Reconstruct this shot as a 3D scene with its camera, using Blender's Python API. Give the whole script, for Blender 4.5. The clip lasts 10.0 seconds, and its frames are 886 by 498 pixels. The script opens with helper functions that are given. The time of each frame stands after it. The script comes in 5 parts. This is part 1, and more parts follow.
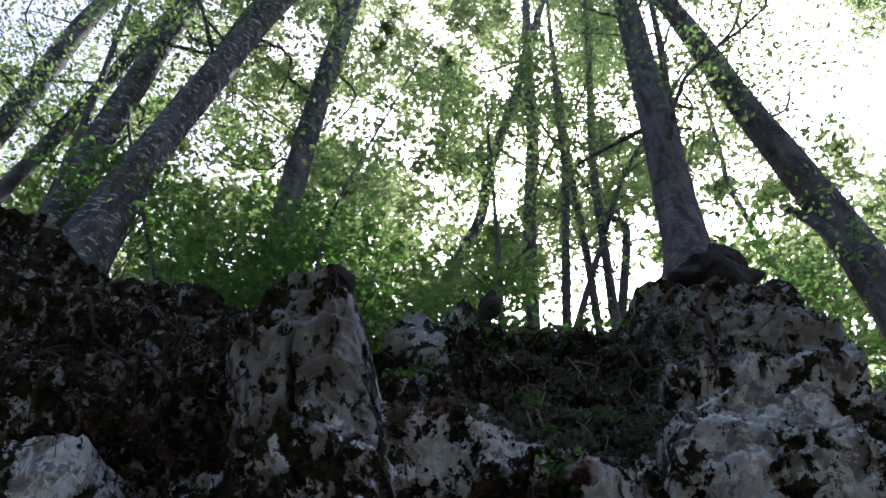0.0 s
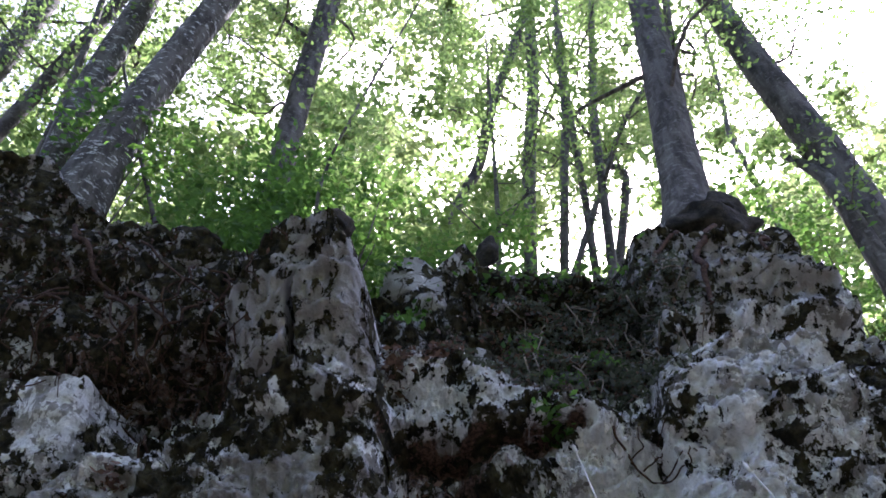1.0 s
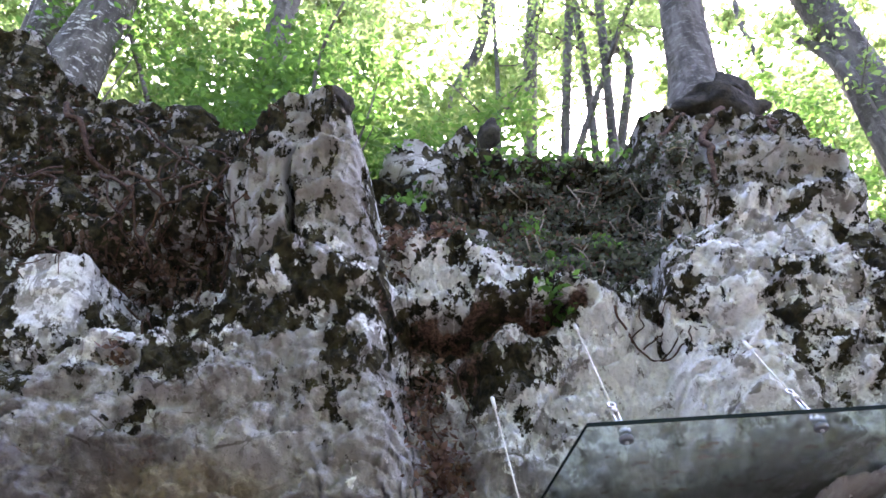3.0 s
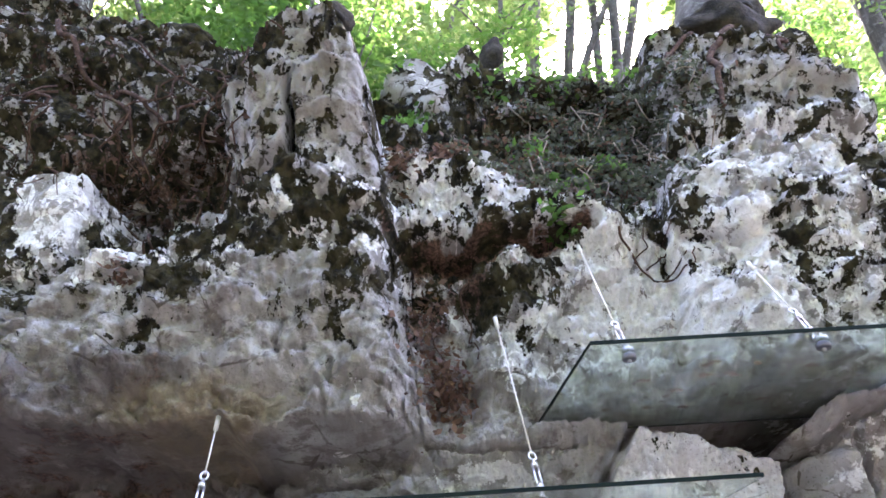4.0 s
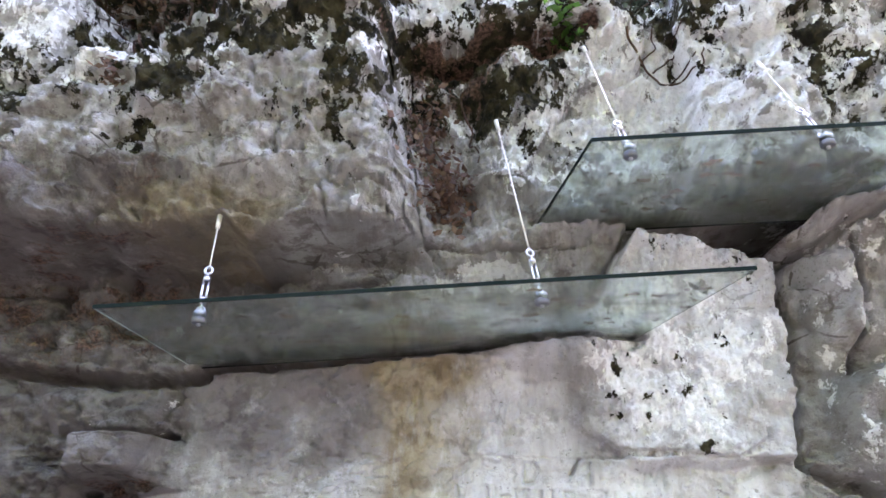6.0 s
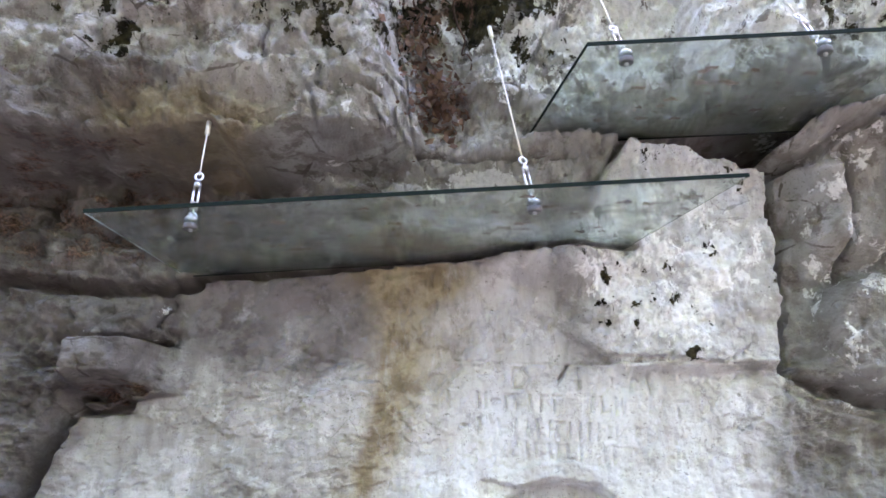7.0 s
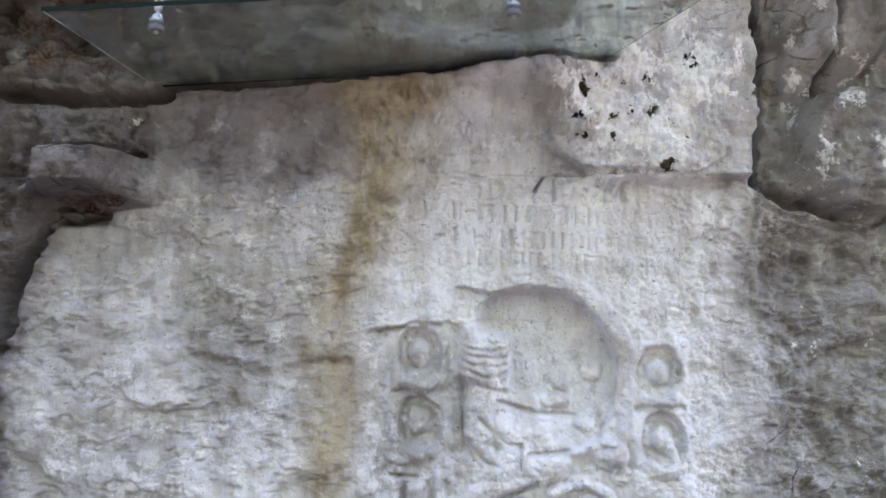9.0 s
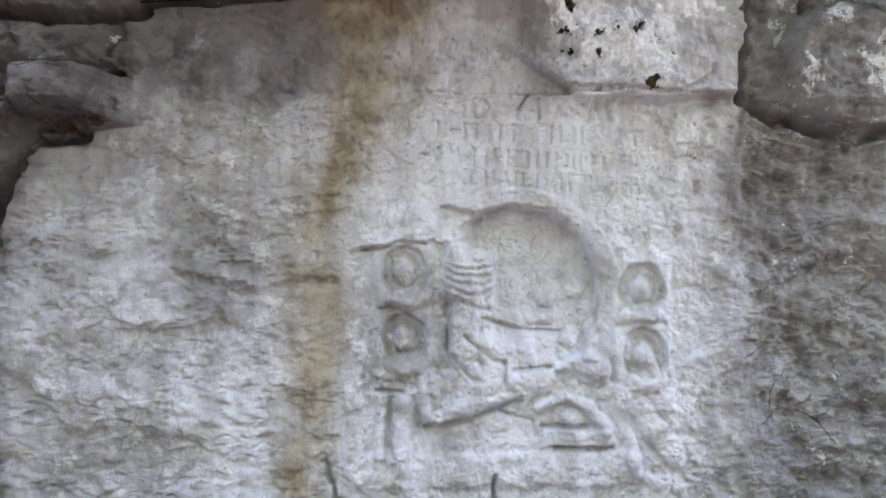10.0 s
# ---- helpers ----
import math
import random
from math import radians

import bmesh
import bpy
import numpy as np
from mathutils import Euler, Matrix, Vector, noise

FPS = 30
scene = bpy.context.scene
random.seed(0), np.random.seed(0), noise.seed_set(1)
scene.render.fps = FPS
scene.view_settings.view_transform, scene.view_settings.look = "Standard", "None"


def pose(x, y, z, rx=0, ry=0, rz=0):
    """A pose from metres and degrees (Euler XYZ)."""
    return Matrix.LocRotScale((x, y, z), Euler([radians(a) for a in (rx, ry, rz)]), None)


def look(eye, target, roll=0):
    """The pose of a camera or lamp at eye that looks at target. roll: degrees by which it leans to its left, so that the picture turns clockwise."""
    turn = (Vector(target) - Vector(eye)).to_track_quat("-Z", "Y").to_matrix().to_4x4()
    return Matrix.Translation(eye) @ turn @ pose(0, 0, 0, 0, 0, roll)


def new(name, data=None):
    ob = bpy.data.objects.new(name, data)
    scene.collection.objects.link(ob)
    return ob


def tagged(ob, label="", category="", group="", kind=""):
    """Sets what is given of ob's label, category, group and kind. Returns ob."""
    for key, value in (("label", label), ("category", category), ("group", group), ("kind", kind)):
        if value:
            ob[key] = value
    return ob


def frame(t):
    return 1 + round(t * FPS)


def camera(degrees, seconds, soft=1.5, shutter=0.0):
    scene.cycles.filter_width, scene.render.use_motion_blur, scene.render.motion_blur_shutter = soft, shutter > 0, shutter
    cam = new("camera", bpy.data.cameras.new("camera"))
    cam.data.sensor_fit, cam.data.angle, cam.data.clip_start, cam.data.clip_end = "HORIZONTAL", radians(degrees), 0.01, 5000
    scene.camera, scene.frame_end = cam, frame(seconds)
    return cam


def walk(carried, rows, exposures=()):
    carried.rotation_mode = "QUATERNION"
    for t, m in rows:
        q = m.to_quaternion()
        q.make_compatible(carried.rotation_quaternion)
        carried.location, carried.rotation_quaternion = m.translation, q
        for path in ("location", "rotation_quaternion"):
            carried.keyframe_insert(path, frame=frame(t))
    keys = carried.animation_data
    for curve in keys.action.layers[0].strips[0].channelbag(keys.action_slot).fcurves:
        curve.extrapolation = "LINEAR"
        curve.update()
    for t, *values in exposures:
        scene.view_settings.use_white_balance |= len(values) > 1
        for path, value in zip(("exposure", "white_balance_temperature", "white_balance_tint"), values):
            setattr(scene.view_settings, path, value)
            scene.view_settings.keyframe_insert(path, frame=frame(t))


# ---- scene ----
EXPOSURES = [(0.0, 1.40, 5600, 26), (1.0, 2.36, 5700, 29), (2.5, 3.58, 5950, 32), (4.0, 4.24, 6150, 31), (5.5, 4.40, 6300, 30), (7.5, 4.25, 6350, 31), (10.0, 3.78, 6550, 33)]
cam = camera(56.96, 10.0, soft=1.6)
# seconds, x, y, z, pitch, yaw, roll
PATH = [
    (0.0, 0.070, -0.133, 1.745, 51.51, 2.49, -1.44),
    (0.5, 0.068, -0.128, 1.742, 49.65, 2.44, -1.25),
    (1.0, 0.066, -0.124, 1.737, 47.80, 2.42, -1.09),
    (1.5, 0.061, -0.117, 1.737, 45.91, 2.36, -0.99),
    (2.0, 0.054, -0.098, 1.733, 44.12, 2.25, -1.03),
    (2.5, 0.044, -0.071, 1.747, 42.19, 2.27, -0.93),
    (4.0, 0.014, -0.002, 1.744, 34.89, 2.33, -0.77),
    (4.5, 0.017, 0.019, 1.738, 31.91, 2.56, -0.68),
    (5.0, 0.018, 0.045, 1.717, 28.87, 2.74, -0.54),
    (5.5, 0.026, 0.067, 1.687, 25.82, 2.94, -0.35),
    (7.0, -0.007, 0.105, 1.600, 17.58, 1.64, -0.48),
    (7.5, -0.018, 0.111, 1.580, 14.76, 1.18, -0.48),
    (8.0, -0.020, 0.119, 1.555, 11.96, 0.88, -0.41),
    (8.5, -0.011, 0.129, 1.529, 9.04, 0.51, -0.46),
    (9.0, 0.000, 0.131, 1.505, 6.06, 0.19, -0.53),
    (9.5, 0.015, 0.136, 1.475, 3.34, -0.11, -0.61),
    (10.0, 0.012, 0.132, 1.426, 1.71, -0.61, -0.83),
]
walk(cam, [(t, pose(x, y, z, 0, 0, yaw) @ pose(0, 0, 0, 90 + pitch) @ pose(0, 0, 0, 0, 0, roll)) for t, x, y, z, pitch, yaw, roll in PATH],
     exposures=EXPOSURES)

# ---- world and sun ----
SUN_ELEVATION, SUN_AZIMUTH = 56.0, 16.0
world = bpy.data.worlds.new("sky")
scene.world = world
world.use_nodes = True
wn = world.node_tree.nodes
wn.clear()
sky = wn.new("ShaderNodeTexSky")
sky.sky_type = "NISHITA"
sky.sun_disc = False
sky.sun_elevation = radians(SUN_ELEVATION)
sky.sun_rotation = radians(SUN_AZIMUTH)
sky.air_density, sky.dust_density, sky.ozone_density = 0.9, 4.0, 0.5
back = wn.new("ShaderNodeBackground")
back.inputs["Strength"].default_value = 0.13
out = wn.new("ShaderNodeOutputWorld")
world.node_tree.links.new(sky.outputs[0], back.inputs[0])
world.node_tree.links.new(back.outputs[0], out.inputs[0])
sun_data = bpy.data.lights.new("sun", "SUN")
sun_data.energy, sun_data.angle, sun_data.color = 4.0, radians(0.5), (1.0, 0.95, 0.86)
sun = new("sun", sun_data)
el, az = radians(SUN_ELEVATION), radians(SUN_AZIMUTH)
toward = Vector((math.sin(az) * math.cos(el), math.cos(az) * math.cos(el), math.sin(el)))
sun.matrix_world = look(toward * 60, (0, 0, 0))


# ---- materials ----
class Nodes:
    """Short way to write a node material."""

    def __init__(self, name):
        self.mat = bpy.data.materials.new(name)
        self.mat.use_nodes = True
        self.tree = self.mat.node_tree
        self.tree.nodes.clear()
        self.out = self.tree.nodes.new("ShaderNodeOutputMaterial")

    def put(self, socket, value):
        if isinstance(value, bpy.types.NodeSocket):
            self.tree.links.new(value, socket)
        else:
            socket.default_value = value

    def node(self, kind, outlet=0, **inputs):
        n = self.tree.nodes.new(kind)
        for key, value in inputs.items():
            self.put(n.inputs[key.replace("_", " ")], value)
        return n.outputs[outlet]

    def coords(self, stretch=(1, 1, 1)):
        c = self.tree.nodes.new("ShaderNodeTexCoord").outputs["Object"]
        m = self.tree.nodes.new("ShaderNodeMapping")
        self.put(m.inputs["Vector"], c)
        m.inputs["Scale"].default_value = stretch
        return m.outputs[0]

    def noise(self, scale, detail=4.0, rough=0.55, stretch=(1, 1, 1), warp=0.0):
        return self.node("ShaderNodeTexNoise", 0, Vector=self.coords(stretch), Scale=scale, Detail=detail, Roughness=rough, Distortion=warp)

    def math(self, op, a, b=0.0, clamp=False):
        n = self.tree.nodes.new("ShaderNodeMath")
        n.operation, n.use_clamp = op, clamp
        self.put(n.inputs[0], a)
        self.put(n.inputs[1], b)
        return n.outputs[0]

    def step(self, value, low, high):
        n = self.tree.nodes.new("ShaderNodeMapRange")
        n.interpolation_type = "SMOOTHSTEP"
        self.put(n.inputs["Value"], value)
        n.inputs["From Min"].default_value, n.inputs["From Max"].default_value = low, high
        return n.outputs[0]

    def mix(self, factor, a, b):
        n = self.tree.nodes.new("ShaderNodeMix")
        n.data_type = "RGBA"
        self.put(n.inputs[0], factor)
        for i, v in ((6, a), (7, b)):
            self.put(n.inputs[i], v if isinstance(v, bpy.types.NodeSocket) else (*v, 1))
        return n.outputs[2]

    def attr(self, name):
        n = self.tree.nodes.new("ShaderNodeAttribute")
        n.attribute_name = name
        return n.outputs["Fac"]

    def bump(self, height, strength, distance):
        return self.node("ShaderNodeBump", 0, Height=height, Strength=strength, Distance=distance)

    def surface(self, color, rough=0.9, normal=None, **more):
        n = self.tree.nodes.new("ShaderNodeBsdfPrincipled")
        self.put(n.inputs["Base Color"], color if isinstance(color, bpy.types.NodeSocket) else (*color, 1))
        self.put(n.inputs["Roughness"], rough)
        if normal is not None:
            self.put(n.inputs["Normal"], normal)
        for key, value in more.items():
            self.put(n.inputs[key.replace("_", " ")], value)
        self.put(self.out.inputs[0], n.outputs[0])
        return self.mat


def limestone():
    """Pale limestone: white lichen, black-green moss, brown earth, ochre seepage, damp and painted shade follow point
    attributes.
    """
    k = Nodes("weathered_limestone")
    big, mid, fine = k.noise(1.6, 5), k.noise(9, 6, 0.6), k.noise(55, 5, 0.65)
    streak = k.noise(5, 5, 0.6, (2.2, 1, 0.45))
    base = k.mix(k.step(big, 0.35, 0.65), (0.30, 0.290, 0.275), (0.42, 0.416, 0.405))
    base = k.mix(k.math("MULTIPLY", k.step(mid, 0.48, 0.62), 0.65), base, (0.21, 0.19, 0.168))
    base = k.mix(k.math("MULTIPLY", k.step(k.noise(5, 10, 0.74, (1, 1, 1.3)), 0.54, 0.60), 0.7), base, (0.135, 0.118, 0.102))
    base = k.mix(k.math("MULTIPLY", k.step(streak, 0.48, 0.7), 0.45), base, (0.55, 0.55, 0.55))
    base = k.mix(k.math("MULTIPLY", k.step(fine, 0.55, 0.75), 0.35), base, (0.22, 0.20, 0.17))
    worked = k.mix(k.attr("pale"), k.mix(k.step(streak, 0.35, 0.65), (0.30, 0.29, 0.275), (0.43, 0.425, 0.42)), k.mix(k.step(streak, 0.3, 0.62), (0.46, 0.45, 0.44), (0.62, 0.63, 0.64)))
    worked = k.mix(k.math("MULTIPLY", k.step(mid, 0.5, 0.75), 0.5), worked, (0.33, 0.315, 0.295))
    worked = k.mix(k.math("MULTIPLY", k.step(fine, 0.56, 0.70), 0.22), worked, (0.27, 0.255, 0.24))
    worked = k.mix(k.math("MULTIPLY", k.step(k.noise(8, 9, 0.70), 0.52, 0.62), 0.5), worked, (0.72, 0.73, 0.74))
    worked = k.mix(k.math("MULTIPLY", k.step(k.noise(10, 9, 0.76, (1.3, 1, 0.8)), 0.56, 0.62), 0.45), worked, (0.25, 0.24, 0.225))
    worked = k.mix(k.math("MULTIPLY", k.step(k.noise(26, 6, 0.7, (1, 1, 1.5)), 0.63, 0.66), 0.6), worked, (0.12, 0.11, 0.10))
    base = k.mix(k.attr("worked"), base, worked)
    speck = k.step(k.noise(85, 3, 0.6), 0.60, 0.68)
    base = k.mix(k.math("MULTIPLY", k.math("MULTIPLY", speck, k.step(big, 0.40, 0.60)), 0.55), base, (0.13, 0.115, 0.10))
    vor = k.tree.nodes.new("ShaderNodeTexVoronoi")
    vor.feature = "DISTANCE_TO_EDGE"
    k.put(vor.inputs["Vector"], k.coords((1, 0.4, 1.4)))
    vor.inputs["Scale"].default_value = 4.5
    hair = k.math("MULTIPLY", k.math("SUBTRACT", k.math("SUBTRACT", 1.0, k.math("MULTIPLY", k.attr("worked"), 0.6)), k.step(k.math("ADD", vor.outputs["Distance"], k.math("MULTIPLY", k.math("SUBTRACT", mid, 0.5), 0.22)), 0.0, 0.018)), k.step(big, 0.50, 0.62))
    base = k.mix(k.math("MULTIPLY", hair, 0.8), base, (0.09, 0.075, 0.06))
    # damp stains, plus shade of the recesses put into the colour
    wet_shade = k.math("MULTIPLY", k.attr("damp_shade"), k.step(k.noise(4.5, 7, 0.65), 0.22, 0.55))
    base = k.mix(k.math("MULTIPLY", wet_shade, 0.92), base, k.mix(k.step(mid, 0.4, 0.6), (0.070, 0.060, 0.056), (0.165, 0.150, 0.145)))
    ochre = k.math("MULTIPLY", k.attr("ochre"), k.step(k.noise(7, 6, 0.7, (1.5, 1, 0.5)), 0.18, 0.55), True)
    base = k.mix(ochre, base, k.mix(k.step(mid, 0.4, 0.62), (0.32, 0.275, 0.185), (0.20, 0.155, 0.095)))
    lich = k.math("ADD", k.attr("lichen"), k.math("MULTIPLY", k.math("SUBTRACT", k.noise(6.0, 10, 0.70, (1.2, 1, 0.85), warp=0.25), 0.5), 2.6))
    base = k.mix(k.math("MULTIPLY", k.step(lich, 0.47, 0.54), 0.95), base, k.mix(k.step(fine, 0.45, 0.7), (0.78, 0.785, 0.78), (0.58, 0.58, 0.57)))
    earth = k.math("ADD", k.attr("earth"), k.math("SUBTRACT", k.noise(6, 8, 0.7), 0.5))
    base = k.mix(k.step(earth, 0.42, 0.6), base, k.mix(k.step(fine, 0.4, 0.62), (0.06, 0.04, 0.032), (0.19, 0.12, 0.09)))
    # moss patches; the same attribute carries the pane slot's painted black shade
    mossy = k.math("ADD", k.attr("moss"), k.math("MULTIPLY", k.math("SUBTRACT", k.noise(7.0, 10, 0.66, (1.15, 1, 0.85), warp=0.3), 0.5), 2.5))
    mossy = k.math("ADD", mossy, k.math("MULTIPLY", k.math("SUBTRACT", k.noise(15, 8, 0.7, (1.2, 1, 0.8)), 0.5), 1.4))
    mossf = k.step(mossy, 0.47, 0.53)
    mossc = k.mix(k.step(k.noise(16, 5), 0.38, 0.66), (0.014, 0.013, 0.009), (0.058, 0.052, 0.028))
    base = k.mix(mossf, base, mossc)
    h = k.math("ADD", k.math("MULTIPLY", k.math("ADD", fine, k.math("MULTIPLY", k.noise(140, 3, 0.6), 0.5)), 0.9), k.math("ADD", k.math("MULTIPLY", mid, 0.55), k.math("MULTIPLY", mossf, 0.5)))
    for size, weight in ((9.0, 0.9), (23.0, 0.5)):
        chips = k.tree.nodes.new("ShaderNodeTexVoronoi")
        tex = k.tree.nodes.new("ShaderNodeTexNoise")
        k.put(tex.inputs["Vector"], k.coords())
        tex.inputs["Scale"].default_value, tex.inputs["Detail"].default_value = size * 0.7, 4.0
        wobble = k.tree.nodes.new("ShaderNodeVectorMath")
        wobble.operation = "MULTIPLY_ADD"
        k.put(wobble.inputs[0], tex.outputs["Color"])
        wobble.inputs[1].default_value = (1.2 / size, 1.2 / size, 1.2 / size)
        k.put(wobble.inputs[2], k.coords((1, 1, 1.35)))
        bent = wobble.outputs[0]
        k.put(chips.inputs["Vector"], bent)
        chips.inputs["Scale"].default_value = size
        plate = k.tree.nodes.new("ShaderNodeSeparateColor")
        k.put(plate.inputs[0], chips.outputs["Color"])
        h = k.math("ADD", h, k.math("MULTIPLY", plate.outputs[0], weight))
    calm = k.math("SUBTRACT", 1.0, k.math("MULTIPLY", k.attr("worked"), 0.55))
    soft = k.bump(k.math("MULTIPLY", h, calm), 1.0, 0.020)
    return k.surface(base, 0.94, soft, Specular_IOR_Level=0.12)


def plain_stuff(name, a, b, scale=20.0, rough=0.85, bump=0.01, stretch=(1, 1, 1)):
    k = Nodes(name)
    n, f = k.noise(scale, 6, 0.65, stretch), k.noise(scale * 6, 4, 0.6, stretch)
    c = k.mix(k.step(n, 0.35, 0.65), a, b)
    c = k.mix(k.math("MULTIPLY", k.step(f, 0.5, 0.7), 0.4), c, tuple(v * 0.55 for v in a))
    return k.surface(c, rough, k.bump(k.math("ADD", n, f), 0.7, bump), Specular_IOR_Level=0.1)


def bark_material(name, dark, pale, lichen):
    k = Nodes(name)
    n, f = k.noise(9, 6, 0.6, (1, 1, 0.3)), k.noise(38, 5, 0.65, (1, 1, 0.5))
    c = k.mix(k.step(n, 0.36, 0.64), dark, pale)
    c = k.mix(k.math("MULTIPLY", k.step(k.noise(11, 7, 0.7, (1, 1, 1.8)), 0.54, 0.62), lichen), c, (0.45, 0.46, 0.43))
    c = k.mix(k.math("MULTIPLY", k.step(f, 0.55, 0.7), 0.5), c, tuple(v * 0.4 for v in dark))
    return k.surface(c, 0.9, k.bump(k.math("ADD", n, f), 0.8, 0.015), Specular_IOR_Level=0.15)


def leaf_material(name, deep, bright, lit):
    k = Nodes(name)
    rnd = k.tree.nodes.new("ShaderNodeNewGeometry").outputs["Random Per Island"]
    c = k.mix(rnd, deep, bright)
    p = k.tree.nodes.new("ShaderNodeBsdfPrincipled")
    k.put(p.inputs["Base Color"], c)
    p.inputs["Roughness"].default_value = 0.5
    p.inputs["Specular IOR Level"].default_value = 0.3
    t = k.tree.nodes.new("ShaderNodeBsdfTranslucent")
    k.put(t.inputs["Color"], k.mix(rnd, tuple(v * 0.7 for v in lit), lit))
    m = k.tree.nodes.new("ShaderNodeMixShader")
    m.inputs[0].default_value = 0.55
    k.put(m.inputs[1], p.outputs[0])
    k.put(m.inputs[2], t.outputs[0])
    k.put(k.out.inputs[0], m.outputs[0])
    return k.mat


def glass_material():
    k = Nodes("greenish_safety_glass")
    dirt = k.math("MULTIPLY", k.step(k.noise(7, 7, 0.7), 0.45, 0.75), 0.35)
    g = k.tree.nodes.new("ShaderNodeBsdfPrincipled")
    g.inputs["Base Color"].default_value = (0.86, 0.95, 0.91, 1)
    g.inputs["Transmission Weight"].default_value = 1.0
    g.inputs["IOR"].default_value = 1.5
    k.put(g.inputs["Roughness"], k.math("MULTIPLY", dirt, 0.25))
    d = k.tree.nodes.new("ShaderNodeBsdfDiffuse")
    d.inputs[0].default_value = (0.30, 0.31, 0.27, 1)
    m = k.tree.nodes.new("ShaderNodeMixShader")
    k.put(m.inputs[0], k.math("ADD", dirt, 0.10))
    k.put(m.inputs[1], g.outputs[0])
    k.put(m.inputs[2], d.outputs[0])
    k.put(k.out.inputs[0], m.outputs[0])
    return k.mat


STONE = limestone()
GLASS = glass_material()
STEEL = Nodes("stainless_steel").surface((0.50, 0.51, 0.53), 0.3, Metallic=1.0)
WIRE = Nodes("weathered_wire").surface((0.62, 0.60, 0.55), 0.5, Metallic=0.3)
DARK_STEEL = Nodes("dull_steel").surface((0.16, 0.16, 0.17), 0.45, Metallic=0.9)
EDGE_PALE = Nodes("pale_glass_edge").surface((0.42, 0.47, 0.44), 0.4)
EDGE = Nodes("glass_edge").surface((0.004, 0.010, 0.009), 0.6, Specular_IOR_Level=0.1)
SOIL = plain_stuff("forest_soil", (0.075, 0.066, 0.056), (0.19, 0.168, 0.145), 4)
WET_STONE = plain_stuff("mossy_dark_stone", (0.012, 0.011, 0.008), (0.05, 0.044, 0.034), 7)
ROOT = plain_stuff("root_bark", (0.03, 0.019, 0.014), (0.10, 0.062, 0.045), 30)
TWIG = plain_stuff("dry_twig", (0.16, 0.13, 0.10), (0.30, 0.26, 0.21), 30)
BARK = bark_material("smooth_grey_bark", (0.055, 0.05, 0.045), (0.14, 0.132, 0.12), 0.2)
BARK_PALE = bark_material("lichen_spotted_bark", (0.05, 0.046, 0.04), (0.13, 0.125, 0.11), 0.85)
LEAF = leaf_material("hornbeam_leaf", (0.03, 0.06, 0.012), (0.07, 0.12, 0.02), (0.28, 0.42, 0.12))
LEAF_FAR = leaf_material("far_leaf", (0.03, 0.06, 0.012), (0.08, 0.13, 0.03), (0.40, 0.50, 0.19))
LEAF_BUSH = leaf_material("undergrowth_leaf", (0.025, 0.07, 0.02), (0.06, 0.13, 0.03), (0.15, 0.30, 0.05))
IVY = leaf_material("low_leaf", (0.04, 0.045, 0.032), (0.20, 0.20, 0.17), (0.08, 0.10, 0.05))
LITTER = leaf_material("dead_leaf", (0.09, 0.055, 0.042), (0.28, 0.18, 0.14), (0.12, 0.07, 0.04))


# ---- mesh helpers ----
def link_mesh(name, verts, faces, material, parent=None, label="", smooth=True):
    me = bpy.data.meshes.new(name)
    me.from_pydata([tuple(v) for v in verts], [], [tuple(f) for f in faces])
    me.materials.append(material)
    if smooth:
        me.polygons.foreach_set("use_smooth", [True] * len(me.polygons))
    me.update()
    ob = new(name, me)
    if parent is not None:
        ob.parent = parent
    if label:
        ob["label"] = label
    return ob


def part(name, bm, material, parent=None, label="", smooth=True):
    me = bpy.data.meshes.new(name)
    for f in bm.faces:
        f.smooth = smooth
    bm.to_mesh(me)
    bm.free()
    me.materials.append(material)
    ob = new(name, me)
    if parent is not None:
        ob.parent = parent
    if label:
        ob["label"] = label
    return ob


def big_mesh(name, verts, quads, material, parent=None, smooth=True):
    """Many quads at once from arrays."""
    me = bpy.data.meshes.new(name)
    me.vertices.add(len(verts))
    me.vertices.foreach_set("co", np.ascontiguousarray(verts, dtype=np.float32).ravel())
    me.loops.add(quads.size)
    me.loops.foreach_set("vertex_index", np.ascontiguousarray(quads, dtype=np.int32).ravel())
    me.polygons.add(len(quads))
    me.polygons.foreach_set("loop_start", np.arange(0, quads.size, 4, dtype=np.int32))
    me.polygons.foreach_set("use_smooth", np.full(len(quads), smooth))
    me.materials.append(material)
    me.update(calc_edges=True)
    me.validate()
    ob = new(name, me)
    if parent is not None:
        ob.parent = parent
    return ob


def smooth_path(points, n):
    """Catmull-Rom through points (x, y, z, radius)."""
    p = np.array(points, float)
    p = np.vstack([2 * p[0] - p[1], p, 2 * p[-1] - p[-2]])
    p[:, 3] = np.abs(p[:, 3])
    res = []
    for i in range(1, len(p) - 2):
        for u in np.linspace(0, 1, n, endpoint=False):
            a, b, c, d = p[i - 1], p[i], p[i + 1], p[i + 2]
            res.append(0.5 * (2 * b + (c - a) * u + (2 * a - 5 * b + 4 * c - d) * u**2 + (3 * b - a - 3 * c + d) * u**3))
    res.append(p[-2])
    return np.array(res)


